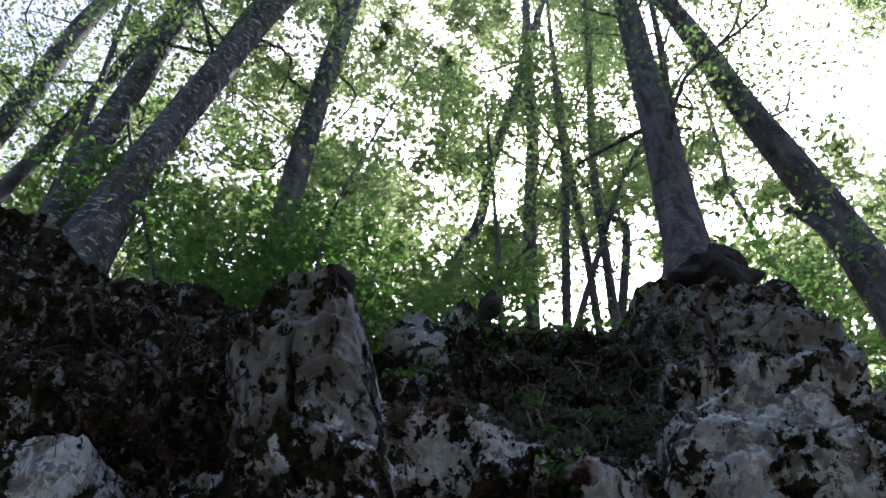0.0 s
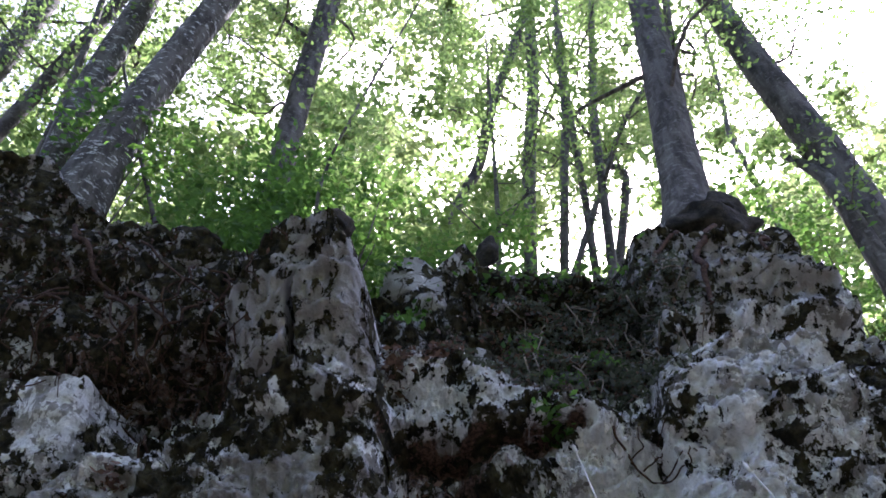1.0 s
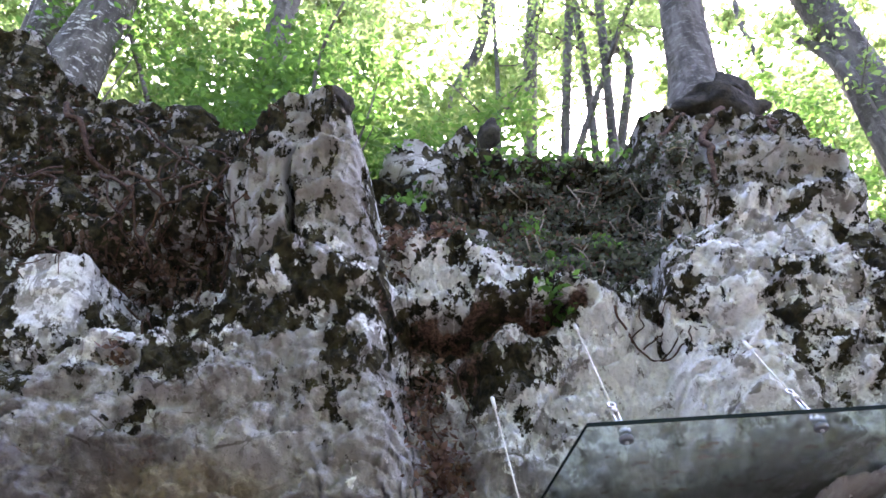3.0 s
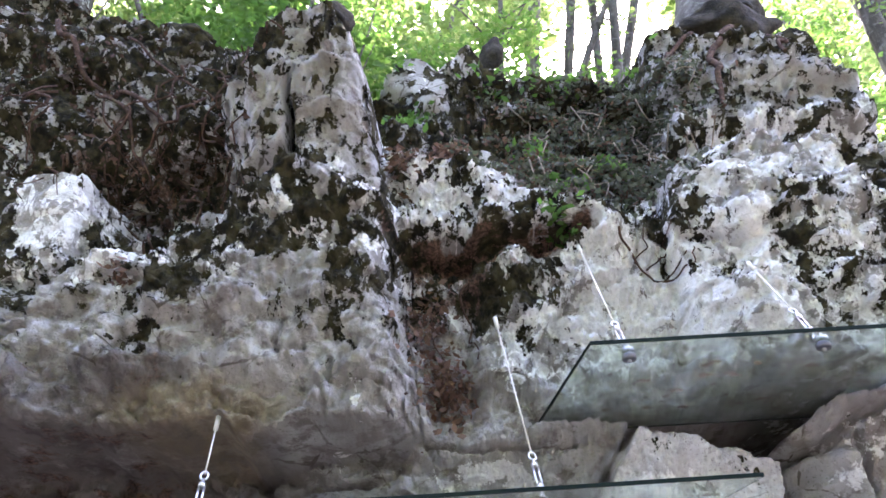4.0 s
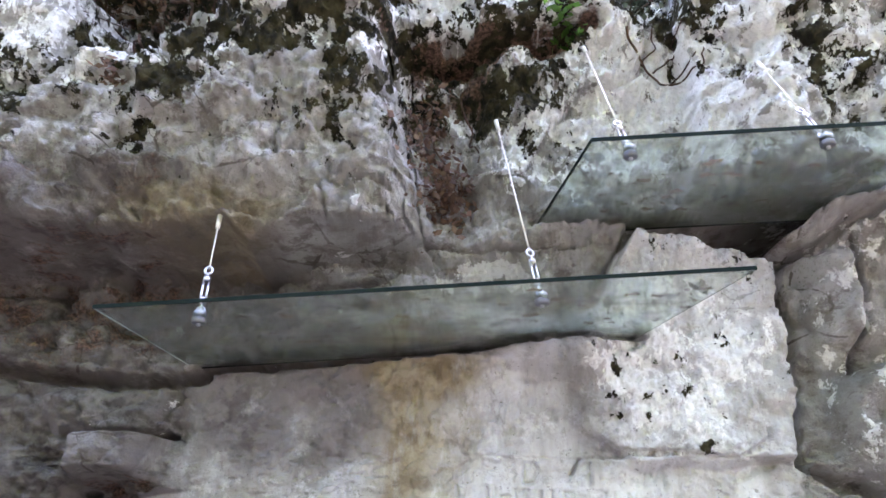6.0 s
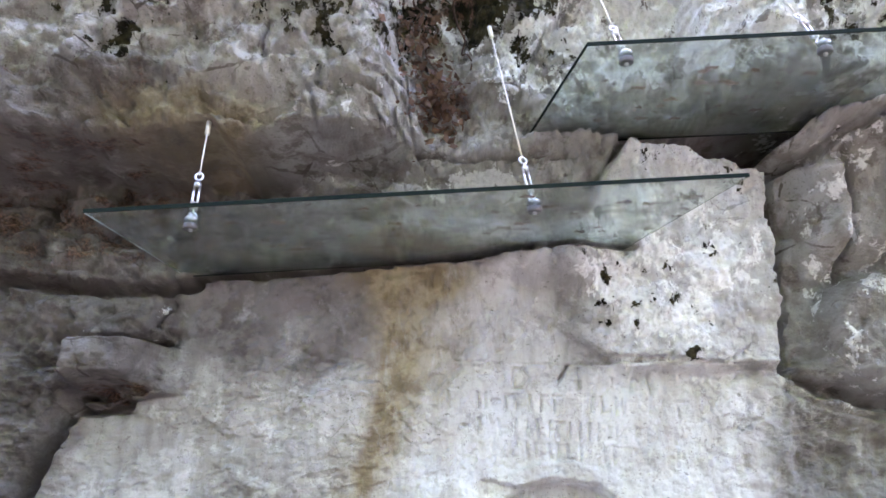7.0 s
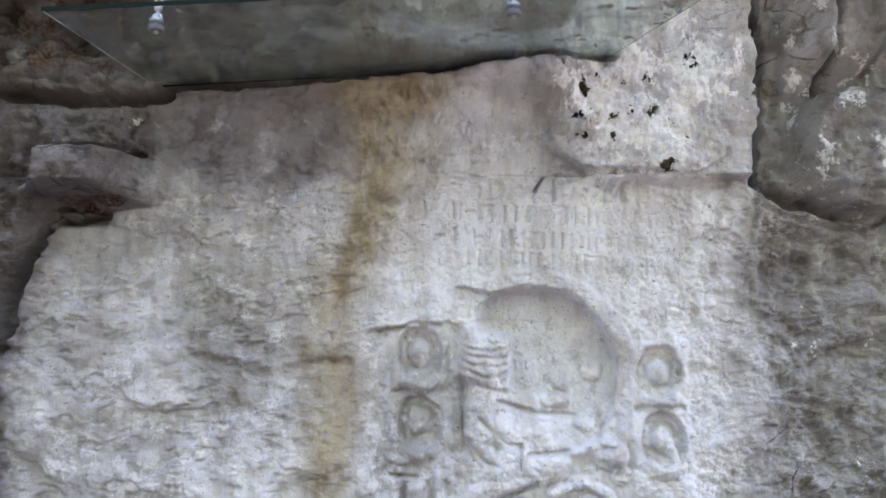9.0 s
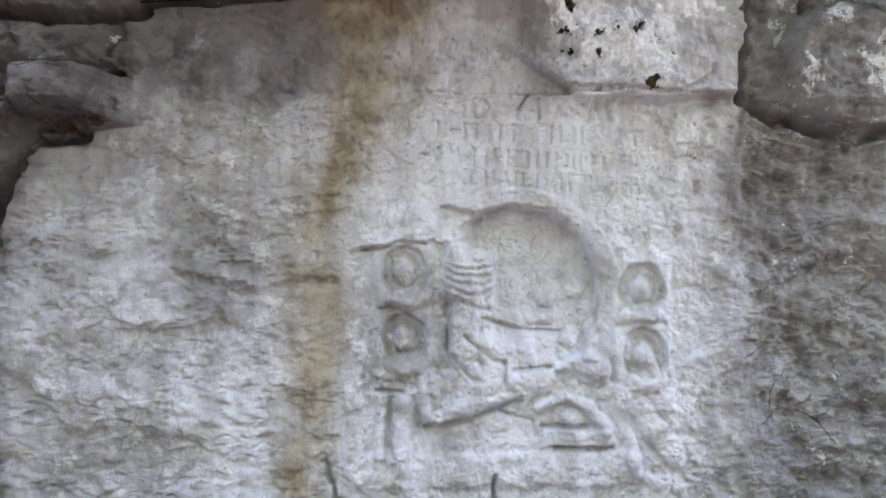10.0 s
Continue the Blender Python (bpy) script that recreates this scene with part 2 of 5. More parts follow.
def tube(name, points, material, parent=None, label="", sides=10, n=6, rough=0.0, seed=0, flute=0.0):
    """A tapered, slightly uneven limb through points (x, y, z, radius)."""
    path = smooth_path(points, n)
    rng = np.random.default_rng(seed)
    verts, faces = [], []
    phase = rng.uniform(0, 6.28, 4)
    for i, (x, y, z, r) in enumerate(path):
        d = path[min(i + 1, len(path) - 1), :3] - path[max(i - 1, 0), :3]
        d = Vector(d).normalized()
        u = d.orthogonal().normalized() if abs(d.z) < 0.5 else d.cross(Vector((0, 1, 0))).normalized()
        v = d.cross(u)
        for s in range(sides):
            a = 2 * math.pi * s / sides
            q = max(r, 0.001) * (1 + rough * (math.sin(3 * a + phase[0] + i * 0.4) * 0.5 + math.sin(5 * a + phase[1] - i * 0.3) * 0.3 + rng.normal() * 0.25))
            q *= 1 + flute * math.sin(4 * a + phase[2]) * max(0.0, 1 - i / (0.35 * len(path)))
            verts.append(Vector((x, y, z)) + (u * math.cos(a) + v * math.sin(a)) * q)
    for i in range(len(path) - 1):
        for s in range(sides):
            t = (s + 1) % sides
            faces.append((i * sides + s, i * sides + t, (i + 1) * sides + t, (i + 1) * sides + s))
    faces.append(tuple(range(sides))[::-1])
    faces.append(tuple(range((len(path) - 1) * sides, len(path) * sides)))
    return link_mesh(name, verts, faces, material, parent, label)


# ---- array noise ----
def lattice(ix, iz, seed):
    h = (ix.astype(np.int64) * 374761393 + iz.astype(np.int64) * 668265263 + seed * 974711) & 0x7FFFFFFF
    h = ((h ^ (h >> 13)) * 1274126177) & 0x7FFFFFFF
    return ((h ^ (h >> 16)) & 0xFFFF) / 65535.0


def vnoise(x, z, seed=0):
    """Value noise, -1 to 1."""
    ix, iz = np.floor(x), np.floor(z)
    fx, fz = x - ix, z - iz
    fx, fz = fx * fx * (3 - 2 * fx), fz * fz * (3 - 2 * fz)
    ix, iz = ix.astype(np.int64), iz.astype(np.int64)
    a, b = lattice(ix, iz, seed), lattice(ix + 1, iz, seed)
    c, d = lattice(ix, iz + 1, seed), lattice(ix + 1, iz + 1, seed)
    return 2 * (a * (1 - fx) * (1 - fz) + b * fx * (1 - fz) + c * (1 - fx) * fz + d * fx * fz) - 1


def fbm(x, z, scale, octaves=5, seed=0, gain=0.5, ridged=False):
    total, amp = np.zeros_like(x), 1.0
    for o in range(octaves):
        v = vnoise(x * scale + 13.7 * o, z * scale - 7.1 * o, seed + o)
        total += amp * ((1 - 2 * np.abs(v)) if ridged else v)
        amp, scale = amp * gain, scale * 2.03
    return total


def cells(x, z, scale, seed=0):
    """Cell noise: a value for the nearest cell, its own tilted height, and the distance to the border."""
    gx, gz = np.floor(x * scale), np.floor(z * scale)
    best, second = np.full(x.shape, 9.0), np.full(x.shape, 9.0)
    val, tx, tz = np.zeros_like(x), np.zeros_like(x), np.zeros_like(x)
    for dx in (-1, 0, 1):
        for dz in (-1, 0, 1):
            ix, iz = (gx + dx).astype(np.int64), (gz + dz).astype(np.int64)
            px, pz = gx + dx + lattice(ix, iz, seed), gz + dz + lattice(ix, iz, seed + 1)
            ox, oz = x * scale - px, z * scale - pz
            d = np.hypot(ox, oz)
            near = d < best
            second = np.where(near, best, np.minimum(second, d))
            val = np.where(near, lattice(ix, iz, seed + 2), val)
            tx, tz = np.where(near, ox * (lattice(ix, iz, seed + 3) - 0.5), tx), np.where(near, oz * (lattice(ix, iz, seed + 4) - 0.5), tz)
            best = np.where(near, d, best)
    return val, tx + tz, second - best


def sstep(v, a, b):
    t = np.clip((v - a) / (b - a), 0, 1)
    return t * t * (3 - 2 * t)


def band(v, a, b, soft):
    """1 between a and b, with soft borders."""
    return sstep(v, a - soft, a + soft) * (1 - sstep(v, b - soft, b + soft))


def blob(x, z, cx, cz, rx, rz, edge=0.5):
    return 1 - sstep(np.hypot((x - cx) / rx, (z - cz) / rz), 1 - edge, 1 + edge)


def segment(x, z, ax, az, bx, bz):
    """Distance to a line from a to b."""
    dx, dz = bx - ax, bz - az
    t = np.clip(((x - ax) * dx + (z - az) * dz) / (dx * dx + dz * dz + 1e-9), 0, 1)
    return np.hypot(x - ax - t * dx, z - az - t * dz)


def polyline(x, z, *pts):
    d = np.full(x.shape, 9.0)
    for (ax, az), (bx, bz) in zip(pts, pts[1:]):
        d = np.minimum(d, segment(x, z, ax, az, bx, bz))
    return d


# ---- the cliff ----
def glass_height(x):
    """Underside of the lower pane along the wall, slightly tilted."""
    return 2.63 + 0.038 * x


def crest(x):
    """Height of the cliff's upper edge."""
    return np.interp(x, [-6.5, -4.2, -3.3, -2.85, -2.1, -1.5, -0.9, -0.2, 0.3, 1.1, 1.5, 2.2, 2.36, 2.46, 2.7, 6.5],
                     [7.9, 7.75, 7.30, 6.65, 6.3, 5.95, 5.9, 6.1, 6.15, 6.15, 6.45, 6.4, 6.2, 5.5, 5.15, 5.0])


def relief(x, z):
    """Height of the carved relief over the panel, simplified to plain swellings and hollows."""
    wx, wz = x + 0.008 * fbm(x, z, 12, 4, 70), z + 0.008 * fbm(x, z, 12, 4, 80)
    h = np.zeros_like(x)
    # arched niche
    r = np.hypot(wx - 0.345, wz - 1.345)
    arch = (1 - sstep(r, 0.345, 0.358)) * sstep(wz, 0.98, 1.10) * sstep(wx + 0.25 * (wz - 1.5), 0.12, 0.24)
    h -= 0.10 * arch * (0.45 + 0.55 * sstep(wz, 1.10, 1.55))
    h += 0.024 * band(r, 0.366, 0.432, 0.010) * sstep(wz, 1.42, 1.52) * sstep(wx, 0.14, 0.20)
    # side pillars with busts in small frames
    for cx, top in ((-0.11, 1.55), (0.86, 1.47)):
        h += 0.022 * band(wx, cx - 0.125, cx + 0.115, 0.018) * band(wz, top - 0.62, top, 0.018)
        for k, cz in enumerate((top - 0.13, top - 0.40)):
            h -= 0.042 * blob(wx, wz, cx, cz + 0.01, 0.090, 0.108, 0.10)
            h += 0.052 * np.sqrt(np.clip(1 - ((wx - cx) / 0.047) ** 2 - ((wz - cz - 0.01) / 0.058) ** 2, 0, 1))
            h += 0.036 * np.sqrt(np.clip(1 - ((wx - cx) / 0.085) ** 2 - ((wz - cz + 0.095) / 0.05) ** 2, 0, 1))
            h += 0.007 * np.exp(-((np.hypot((wx - cx) / 0.07, (wz - cz - 0.015) / 0.078) - 1) / 0.12) ** 2) * (wz > cz - 0.01)
        h -= 0.020 * np.exp(-((wz - top + 0.265) / 0.010) ** 2) * band(wx, cx - 0.11, cx + 0.10, 0.015)
    # standing side shapes below the busts
    for ax, az, bx, bz, rad in ((-0.23, 1.02, -0.06, 1.00, 0.026), (-0.06, 1.00, -0.03, 0.83, 0.024), (-0.13, 0.90, -0.13, 0.72, 0.045), (-0.21, 0.93, -0.22, 0.70, 0.022),
                                (0.88, 1.05, 0.91, 0.94, 0.022), (0.79, 0.92, 0.98, 0.67, 0.050), (0.79, 0.76, 0.82, 0.60, 0.026), (0.80, 0.94, 0.86, 0.86, 0.040)):
        b = np.sqrt(np.clip(1 - (segment(wx, wz, ax, az, bx, bz) / rad) ** 2, 0, 1))
        h = np.where(b > 0, np.maximum(h, 0.036 * b), h)
    # folded cloth block
    cap = band(wx, 0.065, 0.262, 0.02) * band(wz + 0.25 * (wx - 0.165), 1.29, 1.52, 0.025)
    h = np.where(cap > 0.02, np.maximum(h, -0.03), h)
    h += cap * (0.055 + 0.010 * np.sin((wz - 1.38 - 0.35 * (wx - 0.165) ** 2 * 8) * 2 * math.pi / 0.034) * band(wz, 1.325, 1.47, 0.015))
    # large body, back and limbs
    for ax, az, bx, bz, rad, up in ((0.14, 1.27, 0.13, 1.10, 0.060, 0.06), (0.18, 1.24, 0.33, 1.22, 0.055, 0.045), (0.38, 1.24, 0.46, 1.24, 0.035, 0.035),
                                    (0.26, 1.13, 0.55, 1.10, 0.090, 0.05), (0.10, 1.10, 0.18, 1.00, 0.045, 0.06), (0.22, 0.97, 0.42, 0.99, 0.080, 0.06),
                                    (0.00, 0.83, 0.24, 0.92, 0.035, 0.055), (0.24, 0.92, 0.36, 0.95, 0.040, 0.055), (0.42, 0.88, 0.54, 0.92, 0.024, 0.055),
                                    (0.54, 0.92, 0.63, 0.88, 0.026, 0.06), (0.63, 0.88, 0.70, 0.79, 0.030, 0.06), (0.58, 1.10, 0.66, 1.02, 0.060, 0.06)):
        b = np.sqrt(np.clip(1 - (segment(wx, wz, ax, az, bx, bz) / rad) ** 2, 0, 1))
        h = np.where(b > 0, np.maximum(h, 0.72 * up * b - 0.045 * arch), h)
    for cx, cz, rad in ((0.55, 1.15, 0.04), (0.67, 1.03, 0.05), (0.64, 1.09, 0.035), (0.60, 1.36, 0.05), (0.69, 0.95, 0.04), (0.47, 1.31, 0.035), (0.56, 0.83, 0.045)):
        h += 0.035 * np.sqrt(np.clip(1 - ((wx - cx) ** 2 + (wz - cz) ** 2) / rad**2, 0, 1))
    # stepped base
    h += 0.034 * band(wx, 0.44, 0.71, 0.010) * band(wz, 0.715, 0.785, 0.006)
    h += 0.018 * band(wx, -0.25, 0.95, 0.05) * band(wz, 0.56, 0.690, 0.02)
    # cut lines under the limbs
    for depth, width, line in ((0.036, 0.010, ((-0.03, 0.805), (0.14, 0.825), (0.24, 0.870), (0.35, 0.915))), (0.030, 0.007, ((0.32, 1.030), (0.48, 1.040))), (0.024, 0.008, ((0.13, 1.17), (0.24, 1.07), (0.29, 1.065), (0.29, 0.97))),
                               (0.030, 0.009, ((0.21, 1.235), (0.36, 1.19), (0.52, 1.18))), (0.030, 0.008, ((0.44, 0.800), (0.63, 0.800))), (0.030, 0.008, ((0.49, 0.712), (0.72, 0.712))),
                               (0.030, 0.008, ((-0.23, 0.955), (-0.12, 0.945))), (0.024, 0.009, ((0.06, 1.30), (0.06, 1.10), (0.15, 1.00), (0.20, 0.98))), (0.020, 0.007, ((0.26, 0.865), (0.40, 0.82), (0.42, 0.76)))):
        h -= depth * np.exp(-(polyline(x, z, *line) / width) ** 2)
    # ragged broken edge over the left half
    edge = 1.55 + 0.10 * (x - 0.0) + 0.012 * fbm(x, z * 0, 20, 3, 33)
    h += 0.030 * band(x, -0.32, 0.16, 0.03) * sstep(z, edge, edge + 0.012) * (1 - sstep(z, edge + 0.03, edge + 0.22))
    h -= 0.035 * band(wx, 0.05, 0.20, 0.03) * sstep(wz, 1.54, 1.57) * (1 - sstep(wz + 0.12 * wx, 1.70, 1.715))
    # worn surface
    worn = fbm(x, z, 11, 6, 90, 0.65)
    return 0.95 * h + 0.009 * worn - 0.010 * sstep(worn, 0.45, 0.8) * sstep(np.abs(h), 0.01, 0.03)


def letters(x, z):
    """Shallow cut lettering: three large letters over rows of worn strokes."""
    d, big = np.full(x.shape, 9.0), np.full(x.shape, 9.0)
    for pts in (((0.185, 2.155), (0.185, 2.075)), ((0.185, 2.155), (0.225, 2.150), (0.247, 2.115), (0.225, 2.080), (0.185, 2.075)),
                ((0.45, 2.145), (0.45, 2.065)),
                ((0.66, 2.055), (0.67, 2.130), (0.70, 2.075), (0.73, 2.125), (0.74, 2.050))):
        big = np.minimum(big, polyline(x, z, *pts))
    rng = np.random.default_rng(5)
    for row, (x0, x1, zc) in enumerate(((-0.12, 0.86, 2.035), (-0.10, 0.86, 1.925), (0.09, 0.86, 1.825))):
        u = x0
        while u < x1:
            lean, low = rng.uniform(-0.006, 0.006), zc - 0.065 * (u - x0)
            if rng.uniform() < 0.80:
                d = np.minimum(d, segment(x, z, u, low - 0.030, u + lean, low + 0.030))
            if rng.uniform() < 0.25:
                mid = low + rng.choice((-0.028, 0.0, 0.028))
                d = np.minimum(d, segment(x, z, u, mid, u + 0.028, mid))
            u += rng.uniform(0.026, 0.062)
    g = np.exp(-(d / 0.0065) ** 2) * (0.25 + 0.6 * sstep(vnoise(x * 7, z * 7, 8), -0.4, 0.4))
    g = np.maximum(g, 1.25 * np.exp(-(big / 0.008) ** 2))
    line = np.exp(-(polyline(x, z, (-0.06, 2.19), (0.35, 2.165), (1.12, 2.145)) / 0.006) ** 2)
    return -0.016 * g - 0.009 * line


def cliff_surface(x, z):
    """Depth of the cliff face, its weathering and painted shade, over width x and height z."""
    wx, wz = x + 0.05 * fbm(x, z, 3.2, 4, 1), z + 0.05 * fbm(x, z, 3.2, 4, 11)
    sx, sz = x + 0.015 * fbm(x, z, 9, 3, 21), z + 0.012 * fbm(x, z, 9, 3, 31)
    y = np.interp(z, [-0.5, 0.3, 2.0, 2.62, 2.9, 3.1, 3.6, 4.2, 4.6, 5.0, 5.6, 6.2, 7.0, 8.0], [3.40, 3.48, 3.50, 3.50, 3.46, 3.36, 3.28, 3.27, 3.42, 3.62, 4.0, 4.32, 4.45, 4.6])
    fx, fz = x + 0.06 * fbm(x, z, 2.2, 2, 41, 0.4), z + 0.05 * fbm(x, z, 2.2, 2, 46, 0.4)
    val, tilt, _ = cells(fx, fz * 1.2, 2.3, 40)
    val2, tilt2, _ = cells(fx + 3, fz * 1.35, 6.0, 50)
    val3, tilt3, _ = cells(fx - 5, fz * 1.2, 14.0, 55)
    val4, tilt4, _ = cells(fx + 9, fz * 1.1, 31.0, 58)
    layer = (fz + 0.10 * fx) * 3.1
    strata = layer - np.floor(layer)
    rocky = 0.07 * (val - 0.5) + 0.12 * tilt + 0.022 * (val2 - 0.5) + 0.045 * tilt2 + 0.014 * (val3 - 0.5) + 0.020 * tilt3 + 0.006 * (val4 - 0.5) + 0.014 * tilt4
    flake = 5.0 * fbm(x + 0.3 * z, z * 1.5, 2.6, 7, 61, 0.58)
    flake_up = 3.5 * fbm(x * 1.2 - 0.4 * z, z, 7.5, 5, 62, 0.6)
    rocky += 0.016 * (np.floor(flake) + sstep(flake - np.floor(flake), 0.80, 1.0)) + 0.007 * (np.floor(flake_up) + sstep(flake_up - np.floor(flake_up), 0.75, 1.0))
    rocky += 0.012 * fbm(x, z, 2.4, 7, 60, 0.5) + 0.014 * (sstep(strata, 0.0, 0.9) - sstep(strata, 0.9, 1.0)) * sstep(vnoise(x * 1.5, z * 1.5, 77), -0.3, 0.3)
    crack = 0.045 * (1 - sstep(np.abs(vnoise(fx * 1.7, fz * 1.2, 73)), 0.0, 0.035))
    # worked panel: how smooth the face is
    left = np.interp(z, [0.3, 1.3, 1.72, 2.0, 2.06, 2.6], [-1.80, -1.80, -1.76, -1.66, -1.30, -1.24])
    right = np.interp(z, [0.4, 1.0, 1.8, 2.14, 2.16, 2.62], [1.35, 1.28, 1.22, 1.30, 0.50, 0.36])
    panel = sstep(wx, left - 0.02, left + 0.05) * (1 - sstep(wx, right - 0.10, right + 0.12)) * (1 - sstep(sz, glass_height(x) - 0.045, glass_height(x) - 0.005)) * sstep(z, 0.25, 0.5)
    roughness = 1 - 0.93 * panel
    # ---- upper forms
    jx, jz = wx + 0.08 * tilt2 + 0.03 * (val3 - 0.5), wz + 0.08 * tilt2 + 0.03 * (val3 - 0.5)
    spur_r = np.interp(wz, [3.0, 3.5, 4.1, 4.5, 5.0, 5.42], [-0.28, -0.32, -0.36, -0.42, -0.50, -0.56])
    spur_l = np.interp(wz, [3.0, 3.7, 4.05, 4.3, 4.7, 5.0, 5.3, 5.42], [-2.9, -2.6, -1.34, -1.16, -1.30, -1.40, -1.38, -1.32])
    spur_top = np.interp(x, [-1.45, -1.34, -1.05, -0.95, -0.70, -0.64, -0.58, -0.53, -0.46], [5.15, 5.31, 5.36, 5.43, 5.45, 5.38, 5.50, 5.22, 4.80]) + 0.02 * fbm(x, x * 0, 9, 3, 23)
    foot = np.interp(x, [-2.9, -1.6, -1.3, -1.02, -0.95, -0.6, -0.32], [3.06, 3.08, 3.07, 3.10, 3.03, 3.06, 3.08]) + 0.008 * tilt3
    spur = sstep(jx, spur_l - 0.10, spur_l + 0.12) * (1 - sstep(jx, spur_r - 0.06 - 0.05 * (1 - sstep(z, 3.5, 4.0)), spur_r + 0.08 + 0.06 * (1 - sstep(z, 3.5, 4.0)))) * (1 - sstep(z, spur_top - 0.02, spur_top + 0.03)) * sstep(sz, foot - 0.012, foot + 0.014)
    spur_y = np.interp(z, [3.0, 3.3, 3.8, 4.2, 5.4], [3.08, 2.98, 2.97, 2.95, 2.90]) + 0.16 * (1 - sstep(wx, spur_l, spur_l + 0.4)) + 0.16 * sstep(x, -0.62, -0.40) * sstep(z, 3.9, 4.4)
    split = np.interp(z, [4.45, 4.64, 4.84, 5.08, 5.33, 5.46], [-0.83, -0.86, -0.87, -0.77, -0.66, -0.57]) + 0.012 * vnoise(x * 6, z * 9, 24)
    spur_y += 0.025 * (1 - sstep(x, split - 0.012, split)) * sstep(z, 4.5, 4.62)
    spur_y += 0.10 * (1 - sstep(jx, -1.16, -1.10)) * sstep(wz, 4.55, 4.62) - 0.06 * blob(sx, sz, -0.97, 4.60, 0.10, 0.11, 0.15) + 0.14 * blob(sx, sz, -0.97, 4.42, 0.16, 0.09, 0.4)
    y = y * (1 - spur) + spur_y * spur
    # recess under the spur's foot
    y += (0.28 - 0.14 * sstep(wx, -1.0, -0.6)) * band(wx, -3.0, -0.30, 0.06) * sstep(wz, 2.68, 2.80) * (1 - sstep(sz, foot - 0.03, foot))
    y -= 0.16 * band(wx, -1.2, 0.55, 0.15) * band(wz + 0.10 * wx, 2.62, 2.80, 0.06)
    # left block with its flat top
    lb = (1 - sstep(sx, -1.95, -1.90)) * band(sz, 3.15, 4.49, 0.02)
    y = y * (1 - lb) + (3.12 + 0.10 * (x < -3)) * lb
    # hollow behind the block, with a root bank over it
    y += 0.42 * blob(wx, wz, -1.62, 4.60, 0.36, 0.34, 0.25) * (1 - spur) * (1 - lb)
    bank = (1 - sstep(wx, -1.35, -1.15)) * sstep(wz, 4.55, 4.75) * (1 - spur)
    y = y * (1 - bank) + np.interp(z, [4.5, 5.2, 6.0, 7.5], [3.62, 3.52, 3.64, 3.78]) * bank
    y += 0.30 * blob(wx, wz, -1.55, 4.98, 0.32, 0.15, 0.3) * (1 - spur)
    y += 0.35 * blob(wx, wz, -2.45, 4.75, 0.7, 0.16, 0.4)
    # right bulge
    bulge_top = np.interp(wx, [0.98, 1.04, 1.17, 1.48, 1.79, 1.96, 2.11, 2.3], [4.40, 4.52, 4.66, 4.70, 4.73, 4.62, 4.46, 4.3])
    rb = sstep(jx, 0.98, 1.04) * (1 - sstep(0.5 * sz + 0.5 * jz, bulge_top - 0.04, bulge_top + 0.05)) * sstep(wz, 3.0, 3.3)
    y -= 0.20 * rb * np.sqrt(np.clip(1 - ((wx - 1.75) / 1.3) ** 2, 0, 1))
    y += 0.18 * sstep(wz, 4.84, 4.92) * sstep(wx, 0.9, 1.2) * (1 - sstep(wz, 5.2, 5.6))
    # middle rib, brown band below it and the seepage channel
    mr = band(jx, -0.36, 0.42, 0.06) * band(jz, 4.15, 4.72, 0.05)
    y -= 0.12 * mr
    band_z = 4.07 + 0.10 * x
    y += 0.13 * band(wx, -0.42, 0.62, 0.06) * band(sz, band_z - 0.05, band_z + 0.05, 0.015)
    y += 0.10 * band(wx, -0.33, 0.05, 0.05) * band(wz, 3.15, 4.62, 0.1)
    # vegetated hollow between the rocks
    y += 0.25 * blob(wx, wz, 0.65, 5.1, 0.55, 0.7, 0.4)
    # cliff shoulder under the right tree
    y -= 0.30 * band(wx, 1.25, 2.48, 0.08) * sstep(wz, 4.95, 5.2) * (1 - sstep(wz, 6.6, 6.9))
    y += 0.9 * sstep(wx, 2.46, 2.62) * sstep(wz, 5.0, 5.3)
    # ---- around the panes
    block_r = np.interp(wz, [2.1, 2.5, 2.9, 3.05], [1.27, 1.33, 1.28, 1.20])
    block_top = np.interp(wx, [0.5, 0.58, 0.70, 0.95, 1.3], [2.80, 3.0, 3.10, 3.06, 2.94])
    block_low = np.interp(wx, [0.36, 0.50, 0.62, 1.2], [2.34, 2.20, 2.13, 2.135])
    blk = sstep(wx, 0.36, 0.52) * (1 - sstep(wx, block_r - 0.03, block_r + 0.01)) * band(sz, block_low, block_top, 0.02)
    y -= 0.10 * blk * (0.7 + 0.3 * sstep(wx, 0.6, 1.1))
    rr = sstep(sx, block_r + 0.01, block_r + 0.05)
    y += 0.06 * rr * (1 - sstep(wz, 3.0, 3.2)) * sstep(wz, 1.2, 2.2) + 0.12 * sstep(wx, 1.25, 1.5) * (1 - sstep(wz, 1.2, 2.2))
    y -= 0.16 * blob(wx, wz, 1.72, 2.25, 0.26, 0.26, 0.2)
    y -= 0.14 * sstep(wx, 1.4, 1.6) * band(wz, 2.62, 3.2, 0.05)
    deep = polyline(sx, sz, (1.30, 3.02), (1.335, 2.7), (1.33, 2.45), (1.29, 2.15))
    y += 0.45 * (1 - sstep(deep, 0.022, 0.048))
    y += 0.10 * (1 - sstep(polyline(sx, sz, (0.70, 3.13), (0.62, 3.02), (0.53, 2.90), (0.50, 2.84)), 0.008, 0.030))
    slot_z = 3.145 + 0.175 * (x - 0.7)
    slot_low = np.interp(x, [0.70, 0.95, 1.25, 1.30, 1.45, 1.75], [3.125, 3.07, 2.99, 3.06, 3.14, 3.32])
